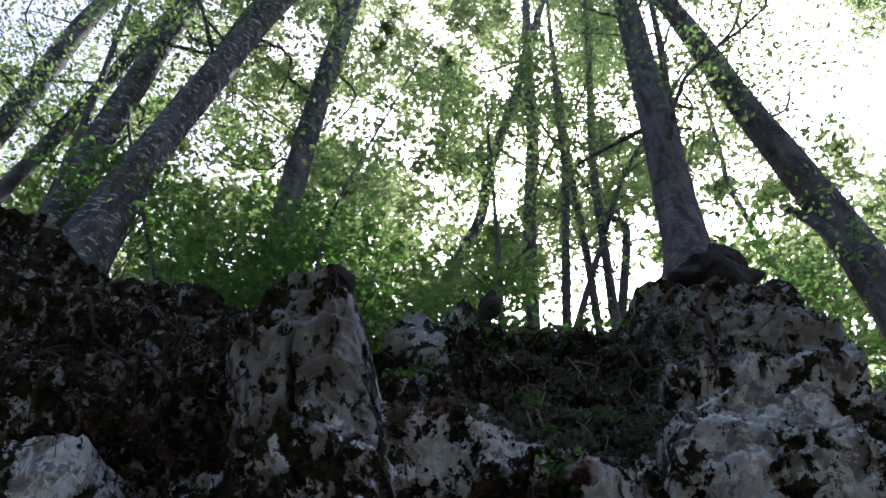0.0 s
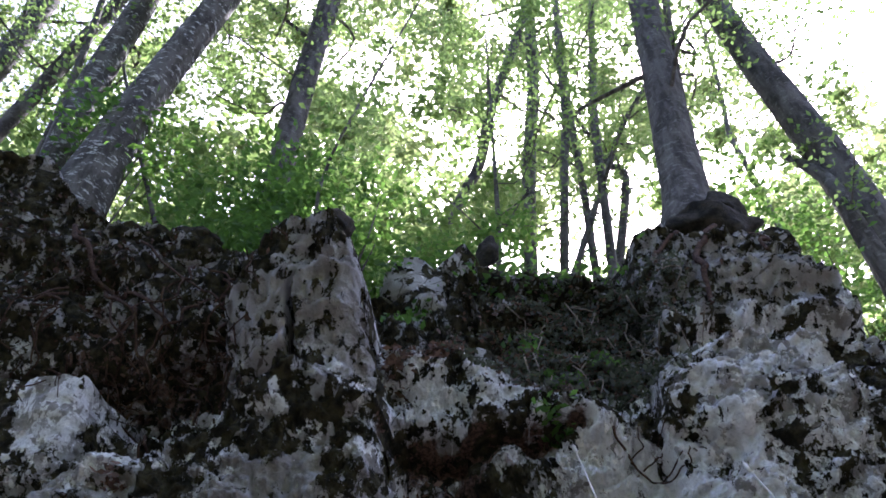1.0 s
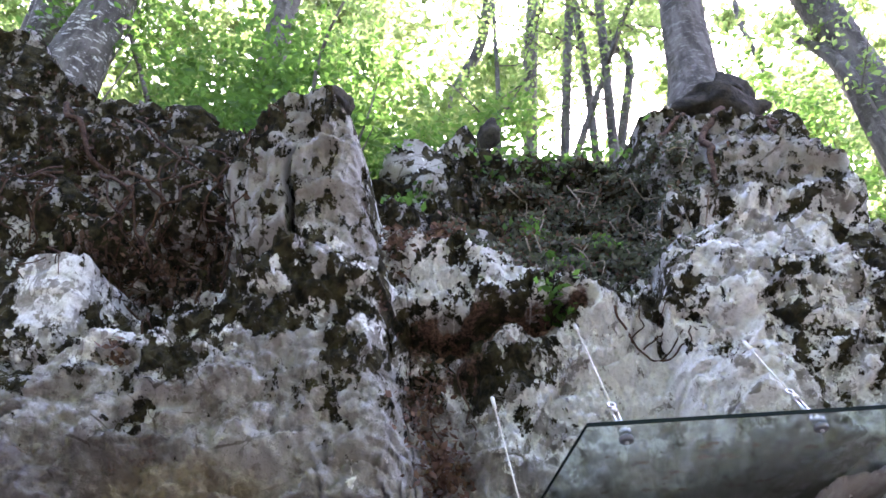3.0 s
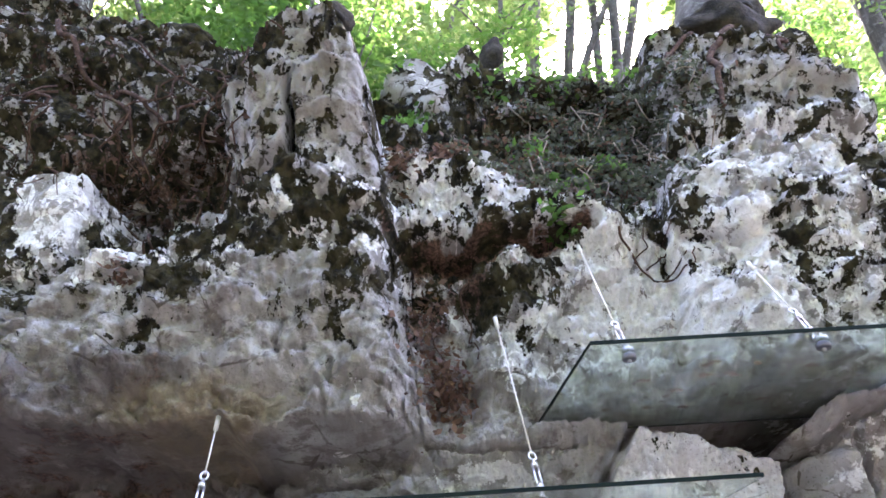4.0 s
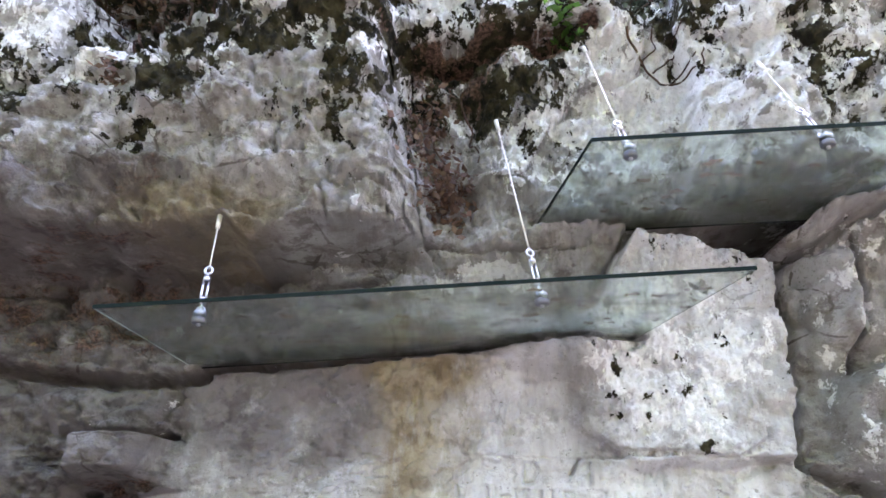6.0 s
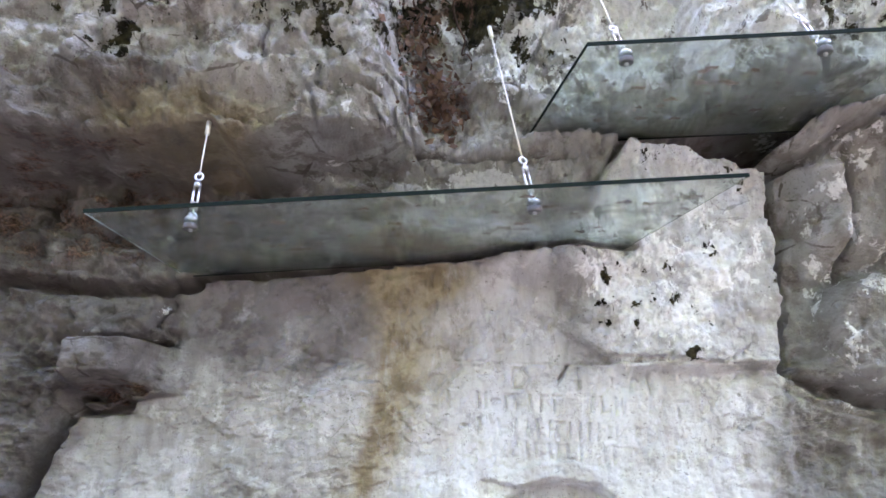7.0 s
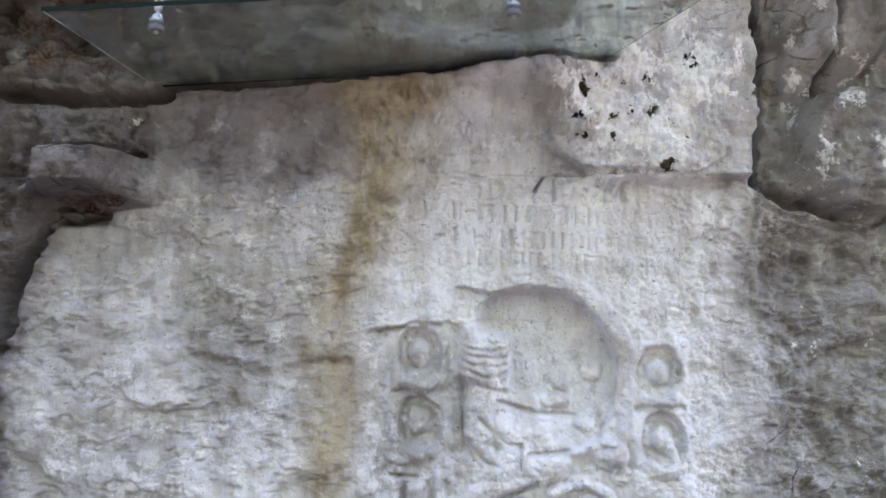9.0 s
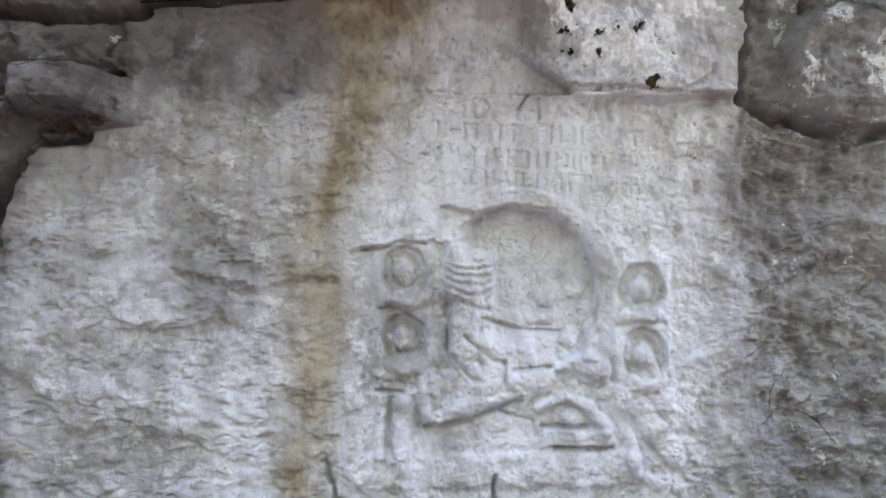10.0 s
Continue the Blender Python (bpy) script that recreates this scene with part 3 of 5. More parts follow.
    y += 1.3 * band(sx, 0.72, 1.75, 0.02) * sstep(sz, slot_low - 0.006, slot_low + 0.006) * (1 - sstep(z, slot_z - 0.006, slot_z + 0.006))
    y += 0.10 * band(sx, 0.26, 2.6, 0.02) * (1 - sstep(np.abs(z - 3.13 - 0.03 * x), 0.008, 0.02))
    y += 0.50 * band(sx, -1.20, 0.28, 0.02) * band(z, glass_height(x) - 0.034 + 0.022 * sstep(x, -0.9, 0.0), glass_height(x) + 0.006, 0.004)
    y += 0.12 * band(x, 0.24, 0.72, 0.02) * band(z, glass_height(x) - 0.016, glass_height(x) + 0.006, 0.004)
    y += 0.18 * (1 - sstep(polyline(sx, sz, (-2.8, 2.60), (-2.0, 2.56), (-1.55, 2.52), (-1.2, 2.53)), 0.012, 0.05))
    # left block over the panel's edge and the hollow under it
    ls = band(x + 0.5 * (sx - x), -1.61, np.interp(z, [2.08, 2.14, 2.26], [-1.40, -1.33, -1.30]), 0.008) * band(z + 0.4 * (sz - z), np.interp(x, [-1.6, -1.5, -1.35], [2.09, 2.10, 2.12]), 2.262, 0.008)
    y -= 0.17 * ls
    y += 0.16 * band(sx, -1.66, -1.42, 0.03) * band(sz, 1.99, 2.085, 0.02)
    y += 0.14 * blob(sx, sz, -1.50, 2.07, 0.17, 0.04, 0.3)
    y += 0.16 * (1 - sstep(polyline(x, z, (-1.72, 2.275), (-1.45, 2.285), (-1.285, 2.28)), 0.006, 0.018)) + 0.14 * (1 - sstep(polyline(x, z, (-1.66, 2.26), (-1.65, 2.10)), 0.006, 0.018))
    y += 0.16 * (1 - sstep(polyline(sx, sz, (-1.66, 2.05), (-1.70, 1.90), (-1.80, 1.70), (-1.84, 1.45)), 0.01, 0.06))
    y -= 0.10 * (1 - sstep(sx, left - 0.10, left - 0.02)) * (1 - sstep(z, 2.3, 2.5)) * sstep(z, 1.0, 1.5)
    # joints between the right-hand rocks
    y += 0.16 * (1 - sstep(polyline(sx, sz, (1.34, 3.00), (1.48, 3.03), (1.60, 3.10), (1.85, 3.16)), 0.010, 0.034))
    y += 0.14 * (1 - sstep(polyline(sx, sz, (1.36, 2.10), (1.48, 2.05), (1.62, 2.00), (1.80, 1.97), (2.1, 2.0)), 0.010, 0.040))
    y += 0.10 * (1 - sstep(polyline(sx, sz, (1.60, 3.05), (1.63, 2.7), (1.58, 2.52)), 0.006, 0.022))
    y -= 0.07 * sstep(wx, 1.38, 1.46) * band(wz, 2.50, 3.0, 0.05) * (1 - sstep(wx, 1.58, 1.64))
    # bulging lip and clefts under the spur's foot
    y -= 0.14 * band(jx, -1.15, -0.18, 0.10) * band(jz + 0.05 * wx, 2.80, 2.93, 0.035)
    y -= 0.10 * band(jx, -2.3, -1.62, 0.06) * band(jz, 2.72, 2.98, 0.04)
    for ax, az, bx, bz in ((-1.60, 3.05, -1.66, 2.78), (-1.30, 2.98, -1.34, 2.80), (-1.95, 3.0, -1.90, 2.7), (-0.75, 2.90, -0.45, 2.93), (-1.1, 2.86, -0.8, 2.89)):
        y += 0.09 * (1 - sstep(polyline(sx, sz, (ax, az), (bx, bz)), 0.006, 0.024))
    # cracks
    y += 0.35 * (1 - sstep(np.abs(x - split + 0.018), 0.010, 0.026)) * band(z, 4.47, 5.5, 0.02)
    y += 0.10 * (1 - sstep(polyline(sx, sz, (-0.20, 3.07), (-0.10, 3.035), (0.07, 3.03), (0.26, 3.03), (0.42, 3.05)), 0.004, 0.016))
    y += 0.14 * (1 - sstep(polyline(sx, sz, (1.05, 4.52), (1.03, 4.40), (1.00, 4.22)), 0.006, 0.022))
    y += 0.06 * (1 - sstep(polyline(sx, sz, (-0.78, 3.50), (-0.82, 3.38), (-0.80, 3.32), (-0.70, 3.35)), 0.004, 0.018))
    y += 0.05 * (1 - sstep(polyline(sx, sz, (-0.58, 3.30), (-0.61, 3.18), (-0.60, 3.06)), 0.003, 0.012)) + 0.05 * (1 - sstep(polyline(sx, sz, (-0.60, 3.19), (-0.46, 3.21), (-0.33, 3.19)), 0.003, 0.012))
    y += 0.05 * (1 - sstep(polyline(sx, sz, (-0.9, 2.93), (-0.62, 2.90), (-0.45, 2.93), (-0.3, 2.95)), 0.004, 0.02))
    y += 0.035 * (1 - sstep(polyline(sx, sz, (0.42, 2.16), (0.385, 2.10)), 0.003, 0.011))
    y += 0.03 * (1 - sstep(polyline(sx, sz, (-0.30, 1.53), (-0.14, 1.545), (-0.02, 1.55)), 0.003, 0.012))
    y += 0.05 * (1 - sstep(polyline(sx, sz, (-0.44, 0.66), (-0.40, 0.58), (-0.38, 0.46)), 0.003, 0.014))
    y += 0.05 * (1 - sstep(polyline(sx, sz, (0.24, 0.62), (0.235, 0.50)), 0.003, 0.012))
    y += 0.02 * (1 - sstep(polyline(sx, sz, (-0.40, 1.40), (-0.75, 1.36), (-1.05, 1.45)), 0.004, 0.03))
    y += roughness * (1 - 0.2 * spur * sstep(z, 4.2, 4.6)) * (1 - 0.7 * lb * sstep(z, 3.8, 4.1)) * (1 - 0.7 * ls) * (1 - 0.45 * (1 - sstep(wz, 2.9, 3.2)) * sstep(wx, -0.8, -0.3)) * (1 - 0.4 * blk) * (rocky + crack) + 0.014 * roughness * fbm(x, z, 16, 4, 64, 0.6)
    chip = fbm(x * 1.0, z * 1.3, 3.5, 6, 67, 0.6)
    away = 0.25 + 0.75 * sstep(np.hypot(x - 0.35, z - 1.3), 0.65, 1.0)
    y += panel * (0.022 * fbm(x, z, 1.8, 6, 63, 0.5) + away * (0.013 * sstep(chip, 0.20, 0.25) - 0.011 * sstep(-chip, 0.25, 0.30) + 0.006 * fbm(x, z, 20, 3, 68) + 0.010 * (val4 - 0.5) * sstep(val2, 0.3, 0.7) + 0.010 * tilt3 + 0.006 * (val3 - 0.5)))
    y += -0.02 * panel * sstep(fbm(x, z, 2.2, 4, 66), 0.1, 0.35)
    y -= panel * band(x, -0.34, 1.12, 0.05) * band(z, 0.50, 1.84, 0.04) * 1.1 * relief(x, z)
    y -= panel * letters(x, z)
    # ---- weathering and painted shade
    shoulder = band(wx, 1.15, 2.8, 0.12) * sstep(wz, 4.9, 5.1)
    moss = 0.50 * sstep(wz, 3.30, 3.80) * (1 - 0.22 * spur * sstep(wz, 4.2, 4.5))
    moss += 0.07 * bank + (0.22 - 0.16 * bank) * sstep(wz, 4.9, 5.5) * (1 - 0.8 * shoulder)
    for cx, cz, rx, rz, up in ((-0.45, 3.45, 0.13, 0.28, 0.55), (0.20, 3.72, 0.14, 0.20, 0.5), (1.15, 4.08, 0.20, 0.15, 0.3), (1.46, 3.86, 0.10, 0.16, 0.4), (1.72, 3.62, 0.22, 0.12, 0.35),
                               (-1.05, 4.05, 0.30, 0.22, 0.25), (-2.35, 4.25, 0.14, 0.22, 0.5), (-0.80, 4.62, 0.16, 0.12, 0.3), (2.05, 4.2, 0.2, 0.5, 0.3), (-1.35, 3.62, 0.12, 0.14, 0.4),
                               (-0.90, 3.72, 0.16, 0.10, -0.3), (-2.06, 4.25, 0.12, 0.24, -0.5), (1.30, 4.05, 0.10, 0.45, -0.35), (0.75, 3.80, 0.30, 0.28, -0.6), (-0.66, 4.75, 0.16, 0.4, -0.12),
                               (1.65, 4.45, 0.3, 0.25, -0.15), (-0.20, 4.40, 0.14, 0.16, -0.1), (0.80, 2.45, 0.28, 0.22, 0.10), (-1.70, 3.72, 0.2, 0.2, -0.25), (0.15, 4.5, 0.10, 0.2, -0.15)):
        moss += (0.45 * up if up > 0 else up) * blob(wx, wz, cx, cz, rx, rz, 0.5)
    moss -= 0.08 * sstep(wx, 0.95, 1.15) * (1 - sstep(wx, 1.75, 2.1)) * (1 - sstep(wz, 4.7, 4.9))
    moss += 0.53 * blk + 0.25 * sstep(wx, 1.36, 1.5) * band(wz, 1.9, 3.2, 0.1) + 0.45 * blob(wx, wz, -0.95, 4.40, 0.20, 0.09, 0.5) + 0.35 * blob(wx, wz, -1.20, 5.22, 0.22, 0.14, 0.5) + 0.35 * band(wx, spur_r - 0.01, spur_r + 0.09, 0.02) * band(wz, 3.9, 5.3, 0.1) * spur
    moss += 0.3 * blob(wx, wz, -1.35, 3.42, 0.14, 0.10, 0.5) - 0.06 * blob(wx, wz, 0.0, 4.45, 0.35, 0.22, 0.4) - 0.12 * blob(wx, wz, 1.9, 5.7, 0.6, 0.5, 0.5)
    moss = moss * (1 - panel) - 0.9 * panel - 0.35 * (1 - sstep(wz, 2.9, 3.4))
    lichen = 0.50 * sstep(wz + 0.35 * sstep(wx, -0.2, 0.3), 3.5, 3.85) * (1 - sstep(wz, 5.0, 5.4)) + 0.12 + 0.04 * sstep(wx, 1.0, 1.2) * (1 - sstep(wz, 4.8, 5.0)) * sstep(wz, 3.2, 3.5) + 0.25 * blob(wx, wz, 0.9, 3.75, 0.45, 0.3)
    lichen += 0.15 * blob(wx, wz, -2.06, 4.2, 0.14, 0.3) + 0.18 * shoulder + 0.06 * bank - 0.55 * spur * sstep(wz, 4.3, 4.6) - 0.28 * spur * (1 - sstep(wz, 3.55, 3.75)) + 0.3 * blob(wx, wz, -0.53, 5.15, 0.10, 0.3, 0.4) + 0.12 * sstep(x, 1.2, 1.6) * (1 - sstep(z, 1.5, 2.0))
    lichen += 0.45 * blob(wx, wz, -0.74, 5.34, 0.14, 0.10, 0.4) + 0.4 * blob(wx, wz, -0.47, 3.18, 0.16, 0.11, 0.4) + 0.5 * blob(wx, wz, 0.02, 2.95, 0.22, 0.07, 0.4) + 0.35 * blob(wx, wz, -0.05, 4.45, 0.32, 0.24, 0.5)
    lichen += 0.42 * blk * blob(wx, wz, 0.82, 2.55, 0.36, 0.34, 0.5) + 0.22 * sstep(wx, 1.36, 1.5) * band(wz, 1.9, 3.2, 0.1)
    lichen -= 0.15 * sstep(wz, 3.3, 3.6) + 0.35 * (1 - sstep(wx, -1.35, -1.0)) * band(wz, 2.5, 3.42, 0.08)
    lichen = lichen * (1 - 0.85 * panel) - 0.5 * panel - 0.12 * (1 - sstep(wz, 1.9, 2.3))
    earth = 0.10 + 0.35 * band(wx, -0.34, 0.10, 0.06) * band(wz, 3.1, 4.7, 0.15) + 0.55 * band(wx, -0.42, 0.62, 0.06) * band(sz, band_z - 0.07, band_z + 0.07, 0.03)
    earth += 0.50 * blob(wx, wz, 0.65, 5.2, 0.8, 0.8, 0.4) + 0.16 * blob(wx, wz, -1.9, 4.75, 0.8, 0.4, 0.4) + 0.30 * (1 - sstep(wx, -1.35, -0.95)) * band(wz, 2.6, 3.40, 0.10) + 0.10 * (1 - sstep(wx, -0.6, -0.2)) * band(wz, 2.6, 3.0, 0.1)
    earth += 0.30 * bank - 0.25 * shoulder + 0.22 * blob(wx, wz, 1.72, 2.2, 0.24, 0.22, 0.3) + 0.35 * blob(wx, wz, 0.85, 2.15, 0.3, 0.04, 0.5) + 0.35 * blob(wx, wz, -1.48, 2.07, 0.16, 0.06, 0.4)
    earth += 0.30 * blob(wx, wz, 0.25, 3.86, 0.26, 0.20, 0.4) + 0.15 * blob(wx, wz, -1.2, 4.85, 0.2, 0.25, 0.4) - 0.30 * blob(wx, wz, -0.05, 4.45, 0.3, 0.22, 0.5)
    earth = earth * (1 - panel * 0.7)
    # not growth: the slot's shade under the lower pane, painted black
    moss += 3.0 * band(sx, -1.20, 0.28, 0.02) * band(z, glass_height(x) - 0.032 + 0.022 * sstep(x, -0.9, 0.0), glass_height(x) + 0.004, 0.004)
    stain = np.interp(z, [0.5, 1.5, 2.2, 2.55], [-0.52, -0.45, -0.36, -0.28])
    ochre = panel * (0.95 * np.exp(-((wx - stain) / np.interp(z, [0.5, 1.8, 2.4, 2.6], [0.095, 0.11, 0.12, 0.16])) ** 2) + 0.45 * np.exp(-((wx - stain - 0.18) / 0.16) ** 2) * sstep(z, 1.7, 2.0))
    ochre += panel * (0.8 * blob(wx, wz, -0.24, 2.50, 0.22, 0.09, 0.5) + 0.16 * band(wx, -0.28, 0.34, 0.03) * band(wz, 2.0, 2.30, 0.04))
    ochre = np.clip(ochre, 0, 0.95) + 0.75 * blob(wx, wz, -1.1, 3.12, 0.35, 0.10, 0.5)
    pale = panel * np.clip(0.5 - 0.18 * (1 - sstep(x, -0.5, -0.1)) + 0.9 * fbm(x, z, 1.5, 5, 95, 0.6) + 0.35 * blob(x, z, 0.35, 1.3, 0.8, 0.8, 0.5) - 0.7 * sstep(z, 2.15, 2.5) * (1 - sstep(x, -0.35, 0.0)) - 0.5 * sstep(x, 1.0, 1.3), 0, 1)
    pale = np.maximum(pale, 0.85 * blk * sstep(wx, 0.50, 0.62) * (1 - 0.6 * sstep(wx, 1.05, 1.2)))
    # damp at the panel's left edge; overhang shade painted under the spur's foot
    damp_shade = 0.95 * (1 - sstep(wx, left - 0.05, left + 0.12)) * (1 - sstep(z, 2.4, 2.6)) + (0.45 + 0.65 * (1 - sstep(wx, -1.1, -0.7))) * band(wx, -3.5, -0.15, 0.1) * band(wz, 2.50, 3.06, 0.06) * (1 - panel) + 1.0 * (1 - sstep(wx, -1.4, -0.9)) * band(wz, 3.0, 3.36, 0.1)
    # damp patches; the large one paints shade below the lower pane
    damp_shade += panel * (0.55 * (1 - sstep(wx, -1.55, -0.75)) * sstep(wz, 0.9, 1.5) + 1.3 * blob(wx, wz, -0.85, 2.52, 0.62, 0.32, 0.6) + 0.45 * blob(wx, wz, 0.48, 2.30, 0.10, 0.16, 0.4) + 0.4 * blob(wx, wz, -0.85, 1.45, 0.22, 0.30, 0.6))
    damp_shade += 0.3 * blob(wx, wz, 1.72, 2.25, 0.32, 0.32, 0.3) + 0.40 * sstep(wx, 1.08, 1.35) * (1 - sstep(wz, 1.7, 2.1)) * sstep(fbm(x, z, 1.7, 5, 97), -0.3, 0.3)
    return y, {"damp_shade": np.clip(damp_shade, 0, 1), "pale": pale, "moss": moss, "lichen": lichen, "earth": earth, "ochre": ochre, "worked": np.maximum(panel, 0.9 * blk)}


def spaced(*runs):
    """Uneven grid lines from (start, end, spacing) runs."""
    return np.concatenate([np.linspace(a, b, max(2, round((b - a) / s)), endpoint=False) for a, b, s in runs] + [[runs[-1][1]]])


GX = spaced((-6.5, -3.2, 0.05), (-3.2, -1.9, 0.018), (-1.9, -0.36, 0.010), (-0.36, 1.14, 0.0048), (1.14, 2.0, 0.010), (2.0, 3.2, 0.018), (3.2, 6.5, 0.05))
GZ = spaced((-0.4, 0.45, 0.03), (0.45, 0.5, 0.01), (0.5, 2.2, 0.0052), (2.2, 3.2, 0.009), (3.2, 5.0, 0.012), (5.0, 8.0, 0.02))
X, Z = np.meshgrid(GX, GZ)
TOP = crest(GX) + 0.10 * fbm(GX, GX * 0, 1.7, 4, 5)
Zc = np.minimum(Z, TOP[None, :])
Y, WEAR_SHADE = cliff_surface(X, Zc)
Y = Y + (Z - Zc) * 1.2


def face_piece(name, rows, cols):
    """One piece of the cliff's skin, from grid rows and columns."""
    xs, ys, zs = X[rows, cols], Y[rows, cols], Zc[rows, cols]
    nz, nx = xs.shape
    i = np.arange(nz * nx).reshape(nz, nx)
    quads = np.stack([i[:-1, :-1], i[:-1, 1:], i[1:, 1:], i[1:, :-1]], -1).reshape(-1, 4)
    ob = big_mesh(name, np.stack([xs, ys, zs], -1).reshape(-1, 3), quads, STONE)
    for key, value in WEAR_SHADE.items():
        a = ob.data.attributes.new(key, "FLOAT", "POINT")
        a.data.foreach_set("value", np.clip(value[rows, cols], -2, 2).astype(np.float32).ravel())
    return ob


c0, c1 = np.searchsorted(GX, -0.34), np.searchsorted(GX, 1.12)
r0, r1 = np.searchsorted(GZ, 0.52), np.searchsorted(GZ, 1.80)
every = slice(None)
tagged(face_piece("rock_relief", slice(r0, r1 + 1), slice(c0, c1 + 1)), "worn grey figural relief with arched niche carved into limestone", "relief")
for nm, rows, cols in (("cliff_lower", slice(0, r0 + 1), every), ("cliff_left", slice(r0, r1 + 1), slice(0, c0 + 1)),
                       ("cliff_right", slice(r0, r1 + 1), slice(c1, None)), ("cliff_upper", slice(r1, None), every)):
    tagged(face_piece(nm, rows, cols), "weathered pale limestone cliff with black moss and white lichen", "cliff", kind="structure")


# ---- ground ----
def ground_sheet():
    gx = np.concatenate([-np.geomspace(400, 8, 22), np.linspace(-7.5, 7.5, 61), np.geomspace(8, 400, 22)])
    gy = np.concatenate([-np.geomspace(400, 5, 22), np.linspace(-4.8, 3.9, 40)])
    x, y = np.meshgrid(gx, gy)
    z = 0.03 * fbm(x, y, 1.3, 4, 3) * np.exp(-np.hypot(x, y) / 40)
    i = np.arange(x.size).reshape(x.shape)
    q = np.stack([i[:-1, :-1], i[:-1, 1:], i[1:, 1:], i[1:, :-1]], -1).reshape(-1, 4)
    return big_mesh("ground", np.stack([x, y, z], -1).reshape(-1, 3), q, SOIL)


def hill_height(x, y):
    top = 6.0 + 0.16 * (y - 4.6) + 0.5 * sstep(-x, 1.2, 3.5) - 1.2 * sstep(x, 2.2, 2.9) + 0.15 * fbm(x, y, 0.6, 4, 9)
    side = sstep(np.abs(x), 60, 6.3)
    return top * side


def hill_sheet():
    gx = np.concatenate([-np.geomspace(400, 8, 22), np.linspace(-7.5, 7.5, 76), np.geomspace(8, 400, 22)])
    gy = np.concatenate([[3.9, 4.1], np.linspace(4.5, 12, 50), np.geomspace(12.5, 400, 26)])
    x, y = np.meshgrid(gx, gy)
    z = hill_height(x, y)
    z[0], z[1] = np.where(np.abs(gx) < 6.6, 4.8, 0.0), np.where(np.abs(gx) < 6.6, 5.2, z[2] * 0.6)
    i = np.arange(x.size).reshape(x.shape)
    q = np.stack([i[:-1, :-1], i[:-1, 1:], i[1:, 1:], i[1:, :-1]], -1).reshape(-1, 4)
    return big_mesh("ground_hill", np.stack([x, y, z], -1).reshape(-1, 3), q, SOIL)


tagged(ground_sheet(), "brown forest floor at the foot of the cliff", "ground", kind="structure")
tagged(hill_sheet(), "wooded slope of brown leaf litter behind the cliff edge", "ground", kind="structure")


# ---- glass canopies ----
def box_mesh(bm, x0, x1, y0, y1, z0, z1, m=None):
    made = bmesh.ops.create_cube(bm, size=1)["verts"]
    for v in made:
        v.co = Vector((x0 + (v.co.x + 0.5) * (x1 - x0), y0 + (v.co.y + 0.5) * (y1 - y0), z0 + (v.co.z + 0.5) * (z1 - z0)))
    if m is not None:
        bmesh.ops.transform(bm, matrix=m, verts=made)
    return made


def rod(bm, a, b, r, sides=10):
    a, b = Vector(a), Vector(b)
    d = b - a
    made = bmesh.ops.create_cone(bm, cap_ends=True, segments=sides, radius1=r, radius2=r, depth=d.length)["verts"]
    bmesh.ops.transform(bm, matrix=Matrix.Translation((a + b) / 2) @ d.to_track_quat("Z", "Y").to_matrix().to_4x4(), verts=made)


def ring(bm, m, radius, r, stretch=1.0):
    n, k = 16, 6
    vs = []
    for i in range(n):
        a = 2 * math.pi * i / n
        c = Vector((math.cos(a) * radius, 0, math.sin(a) * radius * stretch))
        o = Vector((math.cos(a), 0, math.sin(a)))
        vs.append([bm.verts.new(m @ (c + (o * math.cos(2 * math.pi * j / k) + Vector((0, 1, 0)) * math.sin(2 * math.pi * j / k)) * r)) for j in range(k)])
    for i in range(n):
        for j in range(k):
            bm.faces.new((vs[i][j], vs[(i + 1) % n][j], vs[(i + 1) % n][(j + 1) % k], vs[i][(j + 1) % k]))


def pane(x0, x1, y0, y1, z, slope, skew_l, skew_r, label, side, side_label):
    """A glass canopy pane; skew shifts its back corners along x."""
    root = new("glass_canopy")
    root.location = (x0, y1, z)
    t = 0.012
    bm = bmesh.new()
    corners = [(x0, y0), (x1, y0), (x1 + skew_r, y1), (x0 + skew_l, y1)]
    low = [bm.verts.new((x - x0, y - y1, slope * (x - x0))) for x, y in corners]
    high = [bm.verts.new((x - x0, y - y1, slope * (x - x0) + t)) for x, y in corners]
    bm.faces.new(low[::-1])
    bm.faces.new(high)
    for i in range(4):
        j = (i + 1) % 4
        bm.faces.new((low[i], low[j], high[j], high[i]))
    ob = part("pane", bm, GLASS, root, smooth=False)
    ob.visible_shadow = False
    bm = bmesh.new()
    box_mesh(bm, 0, x1 - x0, y0 - y1 - 0.006, y0 - y1 - 0.001, -0.001, t + 0.001)
    for v in bm.verts:
        v.co.z += slope * v.co.x
    part("front_edge", bm, EDGE, root, "dark polished front edge", smooth=False)
    bm = bmesh.new()
    rod(bm, (0, y0 - y1, t / 2), (skew_l, 0, t / 2), 0.0045, 6)
    part("side_edge", bm, side, root, side_label)
    # dark strip added for the shadow line where glass meets rock
    bm = bmesh.new()
    rod(bm, (skew_l, 0.002, t / 2), (x1 - x0 + skew_r, 0.002, slope * (x1 - x0) + t / 2), 0.0075, 6)
    part("back_shade_strip", bm, EDGE, root, "dark strip standing in for the shadow line at the back")
    return tagged(root, label, "canopy", "glass canopies")


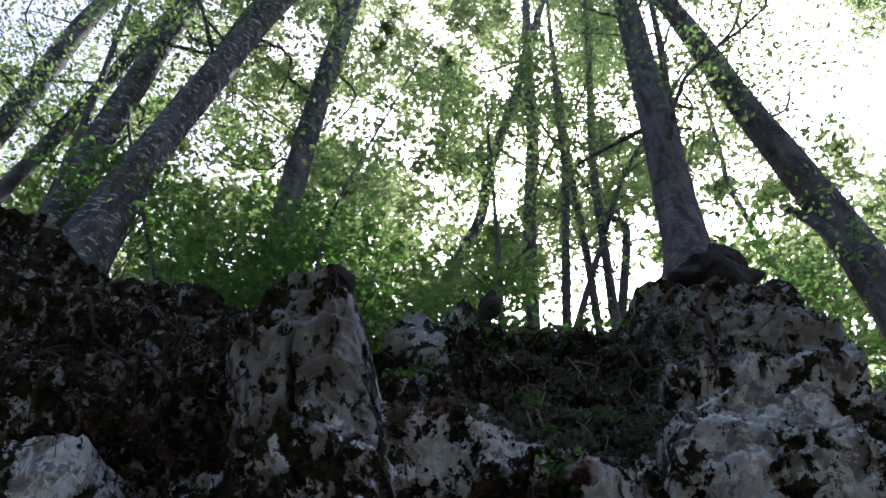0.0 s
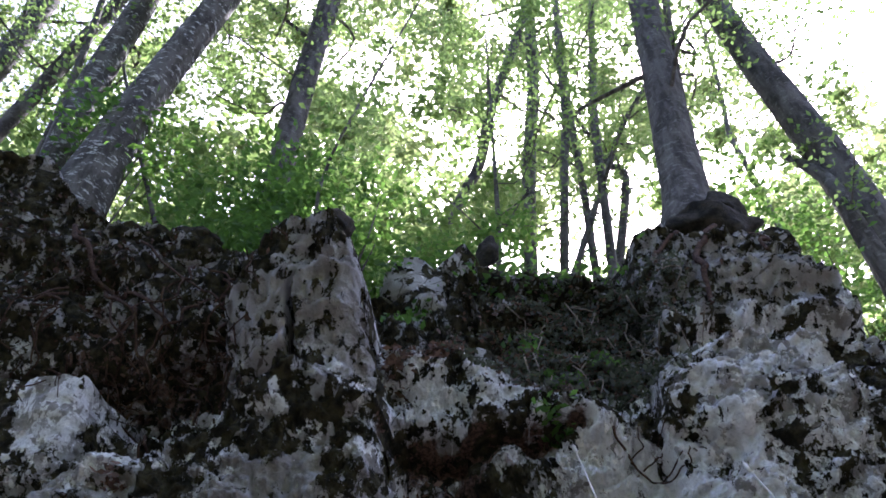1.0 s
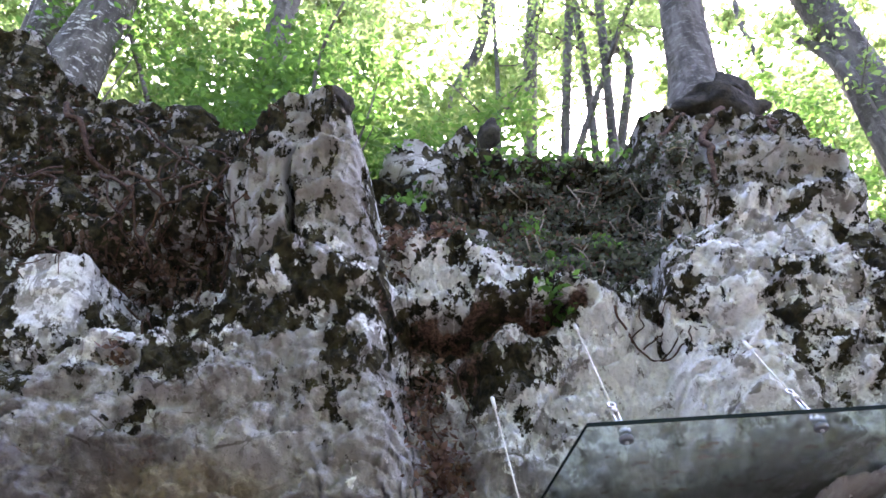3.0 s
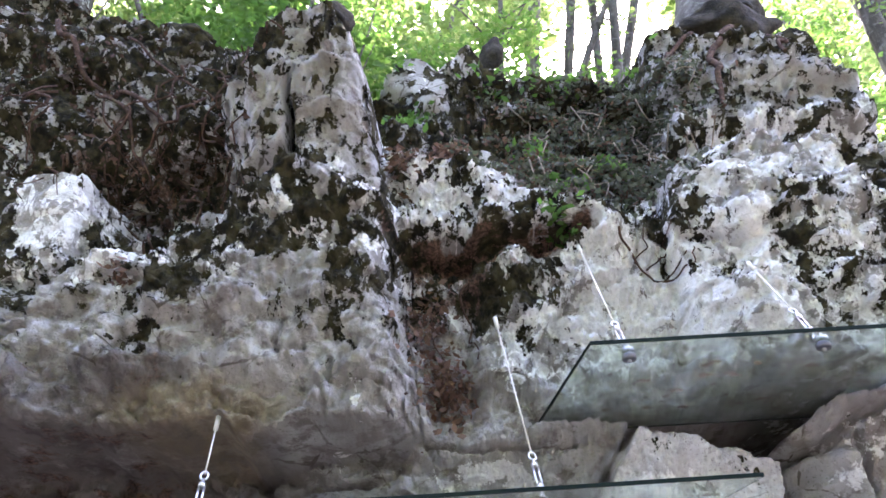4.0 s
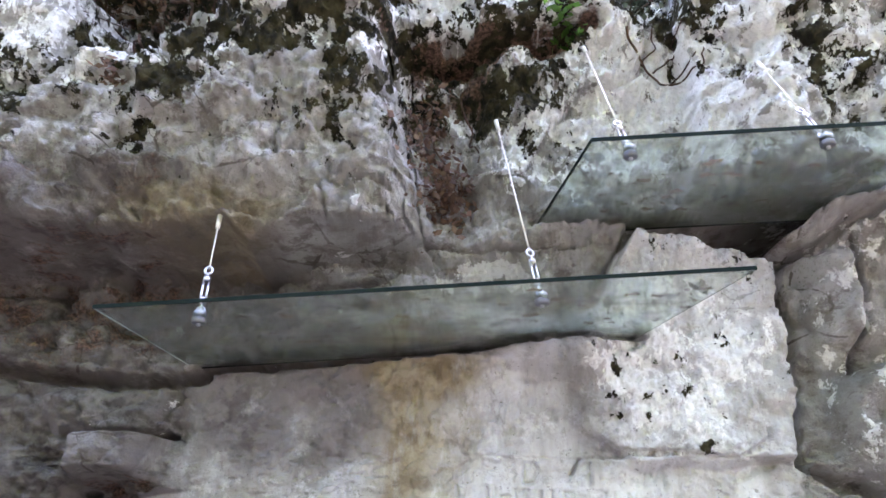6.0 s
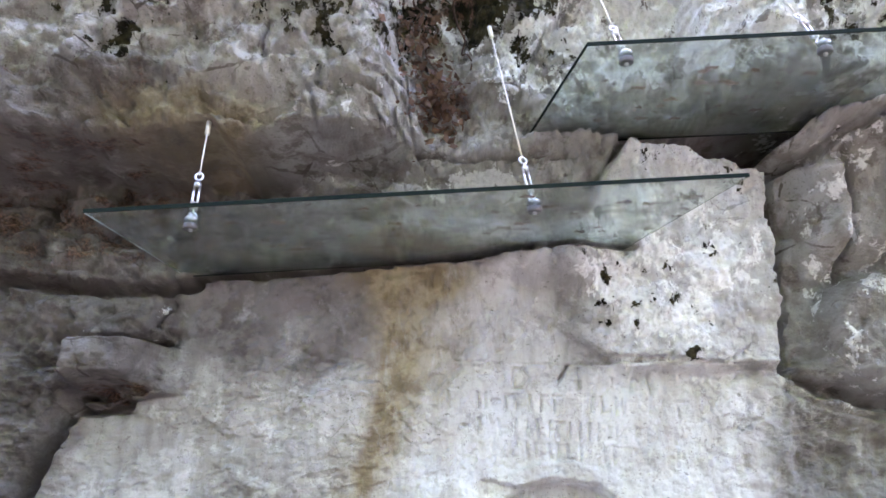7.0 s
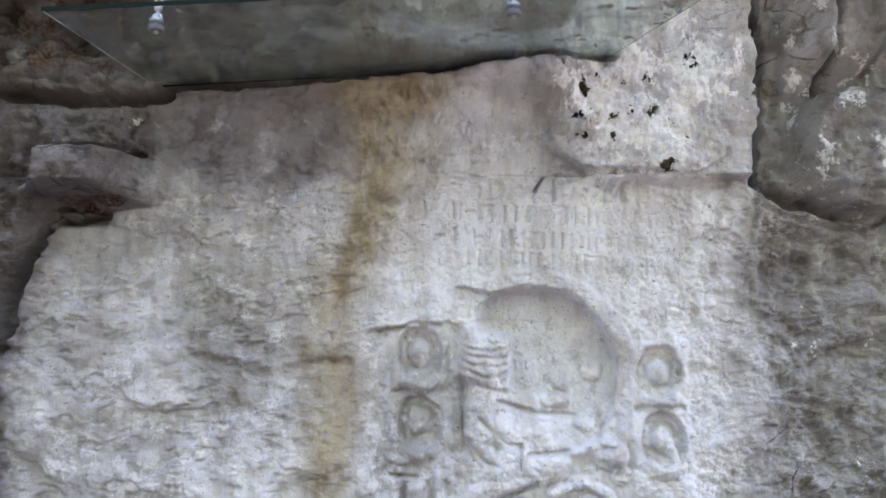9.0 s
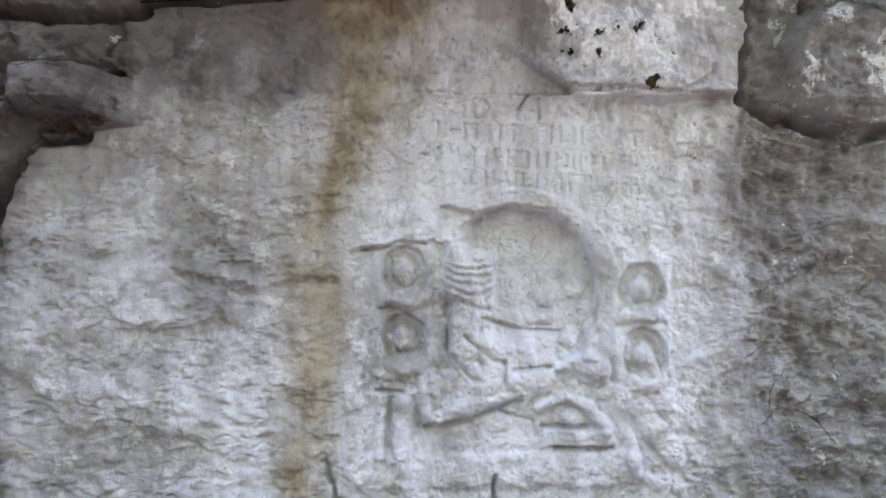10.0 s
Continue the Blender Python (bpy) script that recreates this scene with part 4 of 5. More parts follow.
def hanger(clamp, anchor, label):
    """A wire from a rock anchor to a turnbuckle and a disc clamp on the pane."""
    c, a = Vector(clamp), Vector(anchor)
    root = new("suspension_cable")
    root.location = a
    c, d = c - a, (a - c).normalized()
    o = Vector((0, 0, 0))
    turn = d.to_track_quat("Z", "Y").to_matrix().to_4x4()
    at = lambda s: Matrix.Translation(c + d * s) @ turn
    bm = bmesh.new()
    rod(bm, o, c + d * 0.235, 0.0032, 8)
    part("wire", bm, WIRE, root)
    bm = bmesh.new()
    rod(bm, -d * 0.03, d * 0.04, 0.010, 10)
    part("anchor_bolt", bm, WIRE, root, "dull steel bolt set in the rock")
    bm = bmesh.new()
    for s in (-1, 1):
        rod(bm, at(0.085) @ Vector((0.010 * s, 0, 0)), at(0.185) @ Vector((0.010 * s, 0, 0)), 0.005, 8)
    for s in (0.085, 0.185):
        rod(bm, at(s - 0.010) @ o, at(s + 0.010) @ o, 0.014, 10)
    part("turnbuckle", bm, STEEL, root, "shiny steel turnbuckle body")
    bm = bmesh.new()
    rod(bm, at(0.185) @ o, at(0.215) @ o, 0.005, 8)
    ring(bm, at(0.228), 0.014, 0.005, 1.3)
    part("upper_hook", bm, STEEL, root)
    bm = bmesh.new()
    rod(bm, at(0.055) @ o, at(0.085) @ o, 0.005, 8)
    ring(bm, at(0.042), 0.014, 0.005, 1.3)
    part("lower_hook", bm, STEEL, root)
    bm = bmesh.new()
    rod(bm, c + Vector((0, 0, -0.03)), c + Vector((0, 0, 0.045)), 0.008, 10)
    rod(bm, c + Vector((0, 0, 0.018)), c + Vector((0, 0, 0.030)), 0.024, 20)
    part("clamp_bolt", bm, STEEL, root)
    bm = bmesh.new()
    rod(bm, c + Vector((0, 0, -0.022)), c + Vector((0, 0, -0.001)), 0.027, 20)
    bmesh.ops.bevel(bm, geom=bm.edges[:], offset=0.003, segments=1, affect="EDGES")
    part("clamp_disc", bm, DARK_STEEL, root, "round dark steel clamp disc under the glass")
    return tagged(root, label, "cable", "suspension cables")


pane(-1.33, 0.97, 2.73, 3.56, 2.585, 0.038, 0.08, -0.31, "greenish glass canopy pane with fallen leaves over the relief", EDGE_PALE, "pale catching side edge")
pane(0.43, 2.75, 2.62, 3.42, 3.13, 0.03, -0.17, 0.0, "upper greenish glass canopy pane slotted into the rock", EDGE, "dark polished side edge")
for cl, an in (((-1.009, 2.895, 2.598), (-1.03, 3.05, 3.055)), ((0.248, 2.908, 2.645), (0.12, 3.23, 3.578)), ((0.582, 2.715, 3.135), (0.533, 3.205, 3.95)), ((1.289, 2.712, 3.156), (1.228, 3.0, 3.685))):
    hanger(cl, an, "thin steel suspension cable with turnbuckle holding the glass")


# ---- trees ----
def leaf_cloud(name, centres, radii, count, size, material, parent=None, seed=1, droop=0.4):
    """Many small folded leaves gathered round clump centres."""
    rng = np.random.default_rng(seed)
    k = rng.integers(0, len(centres), count)
    c = np.array(centres)[k] + rng.normal(0, 0.5, (count, 3)) * np.array(radii)[k][:, None] * (1, 1, 0.6)
    u = rng.normal(0, 1, (count, 3))
    u[:, 2] *= droop
    u /= np.linalg.norm(u, axis=1, keepdims=True)
    w = rng.normal(0, 1, (count, 3))
    w -= (w * u).sum(1, keepdims=True) * u
    w /= np.linalg.norm(w, axis=1, keepdims=True)
    n = np.cross(u, w)
    s = size * rng.uniform(0.6, 1.35, (count, 1))
    tip, base = c + u * s * 0.62, c - u * s * 0.5
    lift = n * s * 0.10
    v = np.stack([base, c + w * s * 0.33 + lift, tip, c - w * s * 0.33 + lift], 1).reshape(-1, 3)
    return big_mesh(name, v, np.arange(4 * count).reshape(-1, 4), material, parent, smooth=False)


def tree(points, label, bark, leaves=2500, crown_from=0.35, spread=1.6, size=0.066, seed=0, sides=12, material=None, limbs=7, group="forest trees"):
    """A trunk through points (x, y, z, radius), with limbs and leaves on its upper part."""
    root = new("tree")
    root.location = points[0][:3]
    o = np.array([*points[0][:3], 0])
    pts = np.array(points) - o
    tube("trunk", pts, bark, root, sides=sides, n=8, rough=0.05, seed=seed, flute=0.08)
    rng = np.random.default_rng(seed + 100)
    path = smooth_path(pts, 8)
    centres, radii = [], []
    for i in range(limbs):
        s = crown_from + (0.98 - crown_from) * (i + rng.uniform(0, 0.8)) / limbs
        p = path[int(s * (len(path) - 1))]
        a, ln = rng.uniform(0, 6.28), spread * rng.uniform(0.6, 1.3)
        step = np.array([math.cos(a), math.sin(a), rng.uniform(0.25, 0.9)]) * ln / 3
        bend = rng.normal(0, 0.12 * ln, (4, 3))
        r = min(0.35 * p[3], 0.008 + 0.012 * ln)
        q = [(*(p[:3] + step * k + bend[k] * (k > 0)), r * (1 - 0.28 * k)) for k in range(4)]
        tube("limb", q, bark, root, sides=6, n=3, seed=seed + i)
        for k in (1, 2, 3):
            centres.append(np.array(q[k][:3]) + rng.normal(0, 0.2 * spread, 3))
            radii.append(spread * rng.uniform(0.35, 0.65))
    if leaves:
        leaf_cloud("crown", centres, radii, int(1.25 * leaves), size, material or LEAF, root, seed + 7)
    return tagged(root, label, "tree", group)


def stand(points, extend=5.0, **kw):
    """A tree whose trunk is carried down to the slope and up beyond its last point."""
    (x, y, z, r), (x2, y2, z2, _) = points[0], points[1]
    k = (x2 - x) / max(z2 - z, 0.1)
    g = float(hill_height(np.array([x]), np.array([y]))[0]) - 0.15
    pts = [(x - k * (z - g), y, g, r * 1.35)] if z - g > 0.4 else []
    pts = pts + list(points)
    a, b = points[-2], points[-1]
    h = extend
    s = h / max(b[2] - a[2], 0.1)
    pts.append((b[0] + (b[0] - a[0]) * s, b[1] + 0.4, b[2] + h, b[3] * 0.5))
    return tree(pts, **kw)


GREY = "tall forest tree with smooth grey trunk and green leaves"
stand([(-3.79, 4.30, 7.77, 0.16), (-3.90, 4.30, 9.14, 0.165), (-3.86, 4.30, 10.93, 0.16), (-3.77, 4.30, 13.64, 0.15)], label="leaning tree with pale lichen-spotted bark on the cliff edge", bark=BARK_PALE, seed=1, crown_from=0.55, leaves=2600)
stand([(-3.28, 4.25, 7.30, 0.17), (-3.13, 4.25, 9.14, 0.150), (-2.87, 4.25, 11.10, 0.148), (-2.63, 4.25, 13.06, 0.14)], label="leaning tree with pale lichen-spotted bark on the cliff edge", bark=BARK_PALE, seed=2, crown_from=0.6, leaves=2200)
stand([(-3.22, 4.05, 7.00, 0.27), (-3.06, 4.05, 8.73, 0.19), (-2.71, 4.05, 10.67, 0.172), (-2.23, 4.05, 12.86, 0.16)], label="thick leaning tree with lichen-spotted bark on the cliff edge", bark=BARK_PALE, seed=3, crown_from=0.6, leaves=2200)
stand([(-6.26, 5.2, 10.68, 0.163), (-6.23, 5.2, 12.49, 0.175), (-6.24, 5.2, 15.58, 0.16)], label=GREY, bark=BARK, seed=4, leaves=3000)
stand([(-5.42, 5.0, 9.45, 0.097), (-5.21, 5.0, 10.65, 0.10), (-4.93, 5.0, 12.80, 0.10), (-4.60, 5.0, 14.82, 0.09)], label=GREY, bark=BARK, seed=5, leaves=2600)
stand([(-4.32, 4.6, 8.68, 0.035), (-4.39, 4.6, 9.54, 0.038), (-4.56, 4.6, 11.15, 0.045), (-5.04, 4.6, 14.62, 0.04)], label="thin dark young tree among larger trunks", bark=BARK, seed=6, leaves=1500, sides=8)
stand([(-1.96, 5.2, 8.35, 0.15), (-1.93, 5.2, 9.94, 0.156), (-1.82, 5.2, 12.23, 0.155), (-1.61, 5.2, 15.54, 0.14)], label=GREY, bark=BARK, seed=7, leaves=3200, crown_from=0.4)
stand([(-0.16, 8.2, 11.66, 0.09), (0.36, 8.2, 13.04, 0.097), (0.66, 8.2, 14.72, 0.095), (1.38, 8.2, 17.55, 0.10), (2.40, 8.2, 22.05, 0.09)], label="slender forest tree with crooked dark trunk", bark=BARK, seed=8, leaves=2300, spread=2.2)
stand([(0.94, 8.0, 9.74, 0.11), (1.15, 8.0, 12.46, 0.111), (1.47, 8.0, 15.10, 0.12), (1.66, 8.0, 17.91, 0.12), (1.99, 8.0, 21.99, 0.09)], label=GREY, bark=BARK, seed=9, leaves=2300, spread=2.2)
stand([(1.23, 7.0, 8.73, 0.061), (1.49, 7.0, 10.83, 0.064), (1.71, 7.0, 12.55, 0.062), (1.88, 7.0, 14.96, 0.055), (2.09, 7.0, 17.62, 0.04)], label="slender young tree with grey bark", bark=BARK, seed=10, leaves=1500, sides=8)
stand([(1.74, 7.4, 9.29, 0.058), (1.83, 7.4, 11.18, 0.058), (1.90, 7.4, 13.50, 0.055), (2.06, 7.4, 15.92, 0.045)], label="slender young tree with grey bark", bark=BARK, seed=11, leaves=1300, sides=8)
stand([(1.83, 6.8, 8.96, 0.062), (1.94, 6.8, 10.28, 0.061), (2.09, 6.8, 12.20, 0.066), (2.38, 6.8, 14.31, 0.062), (2.81, 6.8, 17.61, 0.05)], label="slender young tree with grey bark", bark=BARK, seed=12, leaves=1500, sides=8)
stand([(2.16, 7.7, 9.89, 0.07), (2.50, 7.7, 11.36, 0.066), (2.58, 7.7, 11.92, 0.06), (2.38, 7.75, 12.3, 0.05), (2.2, 7.8, 13.2, 0.04)], label="crooked young tree with a bent forked stem", bark=BARK, seed=13, leaves=1500, sides=8)
stand([(2.10, 6.8, 10.9, 0.04), (2.39, 6.8, 11.71, 0.038), (3.03, 6.8, 13.00, 0.036)], label="thin slanting sapling with grey bark", bark=BARK, seed=14, leaves=900, sides=7)
stand([(0.43, 6.5, 8.48, 0.039), (0.48, 6.5, 9.37, 0.035), (0.50, 6.5, 10.28, 0.03)], label="thin upright sapling with grey bark", bark=BARK, seed=15, leaves=1200, sides=7)
stand([(2.00, 4.6, 6.80, 0.31), (2.08, 4.66, 7.40, 0.235), (2.15, 4.7, 7.97, 0.211), (2.28, 4.7, 9.28, 0.198), (2.45, 4.7, 11.14, 0.185), (2.65, 4.7, 13.52, 0.165)], label="tall tree with flared dark base on the rock edge", bark=BARK, seed=16, crown_from=0.55, leaves=2600, sides=16)
stand([(2.34, 5.0, 8.16, 0.051), (2.54, 5.0, 9.38, 0.055), (2.75, 5.0, 10.92, 0.054), (3.10, 5.0, 13.33, 0.05)], label="thin dark stem beside the large tree", bark=BARK, seed=17, leaves=1500, sides=8, crown_from=0.5)
stand([(3.97, 5.2, 7.01, 0.228), (3.96, 5.2, 8.55, 0.215), (3.87, 5.2, 9.65, 0.20), (3.74, 5.2, 11.16, 0.188), (3.57, 5.2, 14.16, 0.16)], label="tall tree with smooth grey leaning trunk", bark=BARK, seed=18, crown_from=0.6, leaves=2200)
stand([(3.80, 5.1, 6.71, 0.107), (3.76, 5.1, 7.54, 0.09), (3.73, 5.1, 8.25, 0.074)], label="short side stem against the leaning trunk", bark=BARK, seed=19, leaves=200, limbs=2, extend=1.0, spread=0.5)
stand([(5.22, 9.0, 13.38, 0.051), (5.18, 9.0, 14.65, 0.049), (5.42, 9.0, 16.29, 0.047)], label="slender young tree with grey bark", bark=BARK, seed=20, leaves=3500, spread=2.0)
stand([(-2.42, 4.3, 6.66, 0.021), (-2.78, 4.3, 7.59, 0.02), (-3.18, 4.3, 8.63, 0.02)], label="thin dark sapling at the cliff edge", bark=BARK, seed=21, leaves=500, sides=6, limbs=4, spread=0.7)
stand([(-1.11, 3.95, 6.57, 0.015), (-1.09, 3.95, 7.23, 0.017), (-0.85, 3.95, 8.36, 0.013)], label="thin dark sapling at the cliff edge", bark=BARK, seed=22, leaves=400, sides=6, limbs=4, spread=0.6)


def far_woods():
    rng = np.random.default_rng(77)
    gaps = ((-2.6, 20.2, 1.3), (9.4, 21.5, 3.6), (4.1, 15.2, 0.9), (-0.9, 18.0, 0.8), (-13.4, 26.9, 2.6), (2.4, 12.6, 0.7), (-8.3, 24.4, 1.6), (0.8, 12.5, 0.6), (2.0, 17.0, 0.9), (5.0, 19.0, 0.9), (3.2, 20.5, 0.8), (0.6, 15.5, 0.7), (5.6, 14.5, 0.8))
    centres, radii = [], []
    while len(centres) < 800:
        y = rng.uniform(9.0, 15.0)
        k = y / 10
        x, z = rng.uniform(-15, 15) * k, 1.7 + rng.uniform(6.5, 27) * k
        u, w = x / k, 1.7 + (z - 1.7) / k
        if any(math.hypot((u - gx), (w - gz) * 0.8) < gr * rng.uniform(0.7, 1.2) for gx, gz, gr in gaps):
            continue
        if w > 17 and rng.uniform() < (0.62 if u < -5 else 0.25) or u > 5 and w > 15 and rng.uniform() < 0.5:
            continue
        centres.append((x, y, z))
        radii.append(rng.uniform(0.25, 0.75) * k)
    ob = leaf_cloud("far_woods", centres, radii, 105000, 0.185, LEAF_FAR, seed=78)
    return tagged(ob, "sunlit yellow-green leaf canopy of the wood behind", "foliage", kind="stuff")


far_woods()


def middle_woods():
    """Shaded leaves between the edge trees and the sunlit wood."""
    rng = np.random.default_rng(79)
    centres, radii = [], []
    for x0, x1, y0, y1, z0, z1, n in ((-6.5, -1.2, 5.8, 8.0, 7.6, 11.5, 120), (-1.5, 1.0, 6.5, 8.5, 8.0, 11.5, 30), (-2.5, 2.0, 7.0, 9.0, 13.0, 19.0, 30), (-8.0, -3.0, 6.5, 8.0, 12.0, 15.0, 20), (3.0, 6.0, 6.5, 9.0, 8.0, 13.0, 22)):
        for _ in range(n):
            centres.append((rng.uniform(x0, x1), rng.uniform(y0, y1), rng.uniform(z0, z1)))
            radii.append(rng.uniform(0.25, 0.6))
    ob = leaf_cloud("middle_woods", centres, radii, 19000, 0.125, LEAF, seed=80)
    return tagged(ob, "shaded green leaves of the young wood on the slope", "foliage", kind="stuff")


middle_woods()


def unseen_woods():
    """Unseen leaves added behind the camera and beside it, to block low skylight."""
    rng = np.random.default_rng(91)
    centres, radii = [], []
    while len(centres) < 420:
        a, d = rng.uniform(-2.9, -0.25), rng.uniform(9, 22)
        x, y, z = d * math.cos(a), d * math.sin(a), rng.uniform(1.0, 16.0)
        centres.append((x, y, z))
        radii.append(rng.uniform(1.2, 2.4))
    ob = leaf_cloud("unseen_woods", centres, radii, 22000, 0.55, LEAF_FAR, seed=92)
    return tagged(ob, "unseen leaf canopy added to block low skylight on the cliff", "foliage", kind="stuff")


unseen_woods()


def undergrowth():
    rng = np.random.default_rng(5)
    for name, box, n, count, size, rad in (("bush", (-2.7, -1.0, 4.2, 5.0, 6.3, 8.2), 26, 4200, 0.075, 0.45), ("bush", (-1.6, -0.6, 3.9, 4.5, 6.0, 7.2), 16, 2000, 0.07, 0.35),
                                         ("bush", (0.2, 1.5, 4.5, 5.3, 6.2, 6.7), 16, 1900, 0.065, 0.30), ("bush", (-0.4, 0.5, 4.9, 5.8, 6.5, 8.0), 16, 2200, 0.065, 0.4),
                                         ("bush", (2.8, 5.5, 5.5, 7.5, 6.0, 9.0), 30, 4600, 0.075, 0.6), ("bush", (-4.0, -2.8, 3.9, 4.4, 7.6, 8.8), 12, 900, 0.075, 0.35)):
        x0, x1, y0, y1, z0, z1 = box
        root = new("bush")
        base = ((x0 + x1) / 2, (y0 + y1) / 2, float(hill_height(np.array([(x0 + x1) / 2]), np.array([(y0 + y1) / 2]))[0]))
        root.location = base
        cs = rng.uniform((x0, y0, z0), (x1, y1, z1), (n, 3)) - base
        leaf_cloud("leaves", cs, [rad] * n, count, size, LEAF_BUSH, root, seed=int(rng.integers(999)))
        for c in cs[:7]:
            tube("stem", [(c[0] * 0.4, c[1] * 0.4, -0.2, 0.012), (c[0] * 0.8, c[1] * 0.7, c[2] * 0.5, 0.009), (*c, 0.004)], BARK, root, sides=5, n=4)
        tagged(root, "leafy green undergrowth at the cliff edge", "bush", "undergrowth bushes")


undergrowth()


# ---- rocks and stumps on the edge ----
def boulder(name, size, centre, material, label, category, seed, moss=0.45, lichen=0.4, squash=1.0, detail=4):
    """A faceted stone: an icosphere cut by random planes and roughened."""
    rng = np.random.default_rng(seed)
    bm = bmesh.new()
    bmesh.ops.create_icosphere(bm, subdivisions=detail, radius=1.0)
    planes = [(Vector(rng.normal(0, 1, 3)).normalized(), rng.uniform(0.5, 0.88)) for _ in range(16)]
    for v in bm.verts:
        for n, d in planes:
            over = v.co.dot(n) - d
            if over > 0:
                v.co -= n * over * 0.92
        v.co *= 1 + 0.16 * noise.fractal(v.co * 2.0 + Vector((seed, 0, 0)), 0.9, 2.0, 5)
        v.co = Vector((v.co.x * size[0], v.co.y * size[1], v.co.z * size[2] * squash))
    ob = part(name, bm, material, None)
    ob.location = centre
    for key, value in (("moss", moss + 0.16), ("lichen", lichen - 0.30), ("earth", 0.15)):
        at = ob.data.attributes.new(key, "FLOAT", "POINT")
        at.data.foreach_set("value", np.full(len(ob.data.vertices), value, dtype=np.float32))
    return tagged(ob, label, category, "edge stones" if category == "stone" else "")


for size, centre, seed, ms, li in (((0.36, 0.30, 0.38), (-0.28, 4.40, 6.22), 3, 0.25, 0.65), ((0.24, 0.26, 0.24), (-0.02, 4.40, 6.42), 4, 0.40, 0.55), ((0.18, 0.2, 0.2), (0.16, 4.36, 6.18), 5, 0.55, 0.4),
                                   ((0.22, 0.25, 0.16), (-0.22, 4.20, 5.80), 6, 0.3, 0.45), ((0.24, 0.28, 0.24), (2.36, 4.30, 6.36), 7, 0.45, 0.45), ((0.24, 0.24, 0.26), (1.75, 4.20, 6.25), 8, 0.5, 0.45),
                                   ((0.20, 0.22, 0.20), (1.45, 4.25, 6.10), 9, 0.5, 0.35), ((0.30, 0.25, 0.20), (-2.05, 3.92, 6.30), 10, 0.6, 0.45),
                                   ((0.16, 0.16, 0.13), (0.15, 3.85, 4.98), 12, 0.3, 0.6), ((0.13, 0.12, 0.09), (-0.15, 3.80, 4.92), 13, 0.3, 0.5), ((0.06, 0.06, 0.11), (1.27, 3.52, 5.02), 14, 0.3, 0.75)):
    boulder("boulder", size, centre, STONE, "pale limestone boulder with dark moss on the cliff edge", "stone", seed, ms, li)
boulder("earth_mound", (0.21, 0.15, 0.13), (-0.74, 3.10, 5.52), WET_STONE, "dark earthy clod with moss on top of the rock spur", "mound", 26, 0.8, 0.0)
boulder("small_stump", (0.10, 0.10, 0.20), (0.24, 4.50, 6.78), WET_STONE, "short dark stump beside the pale boulders", "stump", 22, 0.7, 0.0)
boulder("tree_burl", (0.24, 0.24, 0.26), (2.26, 4.42, 6.98), WET_STONE, "dark rounded burl of roots under the tall tree", "burl", 23, 0.8, 0.0)


boulder("root_mound", (0.46, 0.30, 0.34), (1.98, 4.36, 6.72), WET_STONE, "dark mossy root mound around the tall tree", "roots", 24, 0.8, 0.0)


# ---- roots, twigs and vines ----
def surface_y(px, pz):
    """Depth of the cliff at a point of its grid."""
    i, j = int(np.clip(np.searchsorted(GZ, pz), 1, len(GZ) - 1)), int(np.clip(np.searchsorted(GX, px), 1, len(GX) - 1))
    return float(Y[i, j])


def strand(name, pts, radius, material, label, category, group, lift=0.02, taper=0.5, seed=0, wobble=0.03):
    """A root or twig that follows the cliff between points (x, z)."""
    rng = np.random.default_rng(seed)
    out_pts = []
    for (ax, az), (bx, bz) in zip(pts, pts[1:]):
        for u in (0, 0.25, 0.5, 0.75):
            x, z = ax + (bx - ax) * u + rng.normal(0, wobble), az + (bz - az) * u + rng.normal(0, wobble)
            out_pts.append([x, surface_y(x, z) - lift * rng.uniform(0.6, 2.0), z])
    x, z = pts[-1]
    out_pts.append([x, surface_y(x, z) - lift, z])
    arr = np.array(out_pts)
    arr[1:-1, 1] = (arr[:-2, 1] + arr[1:-1, 1] + arr[2:, 1]) / 3 - 0.01
    n = len(arr)
    quad = [(*(p - arr[0]), radius * (1 - taper * i / n)) for i, p in enumerate(arr)]
    ob = tube(name, quad, material, None, sides=6, n=3, rough=0.08, seed=seed)
    ob.location = arr[0]
    return tagged(ob, label, category, group)


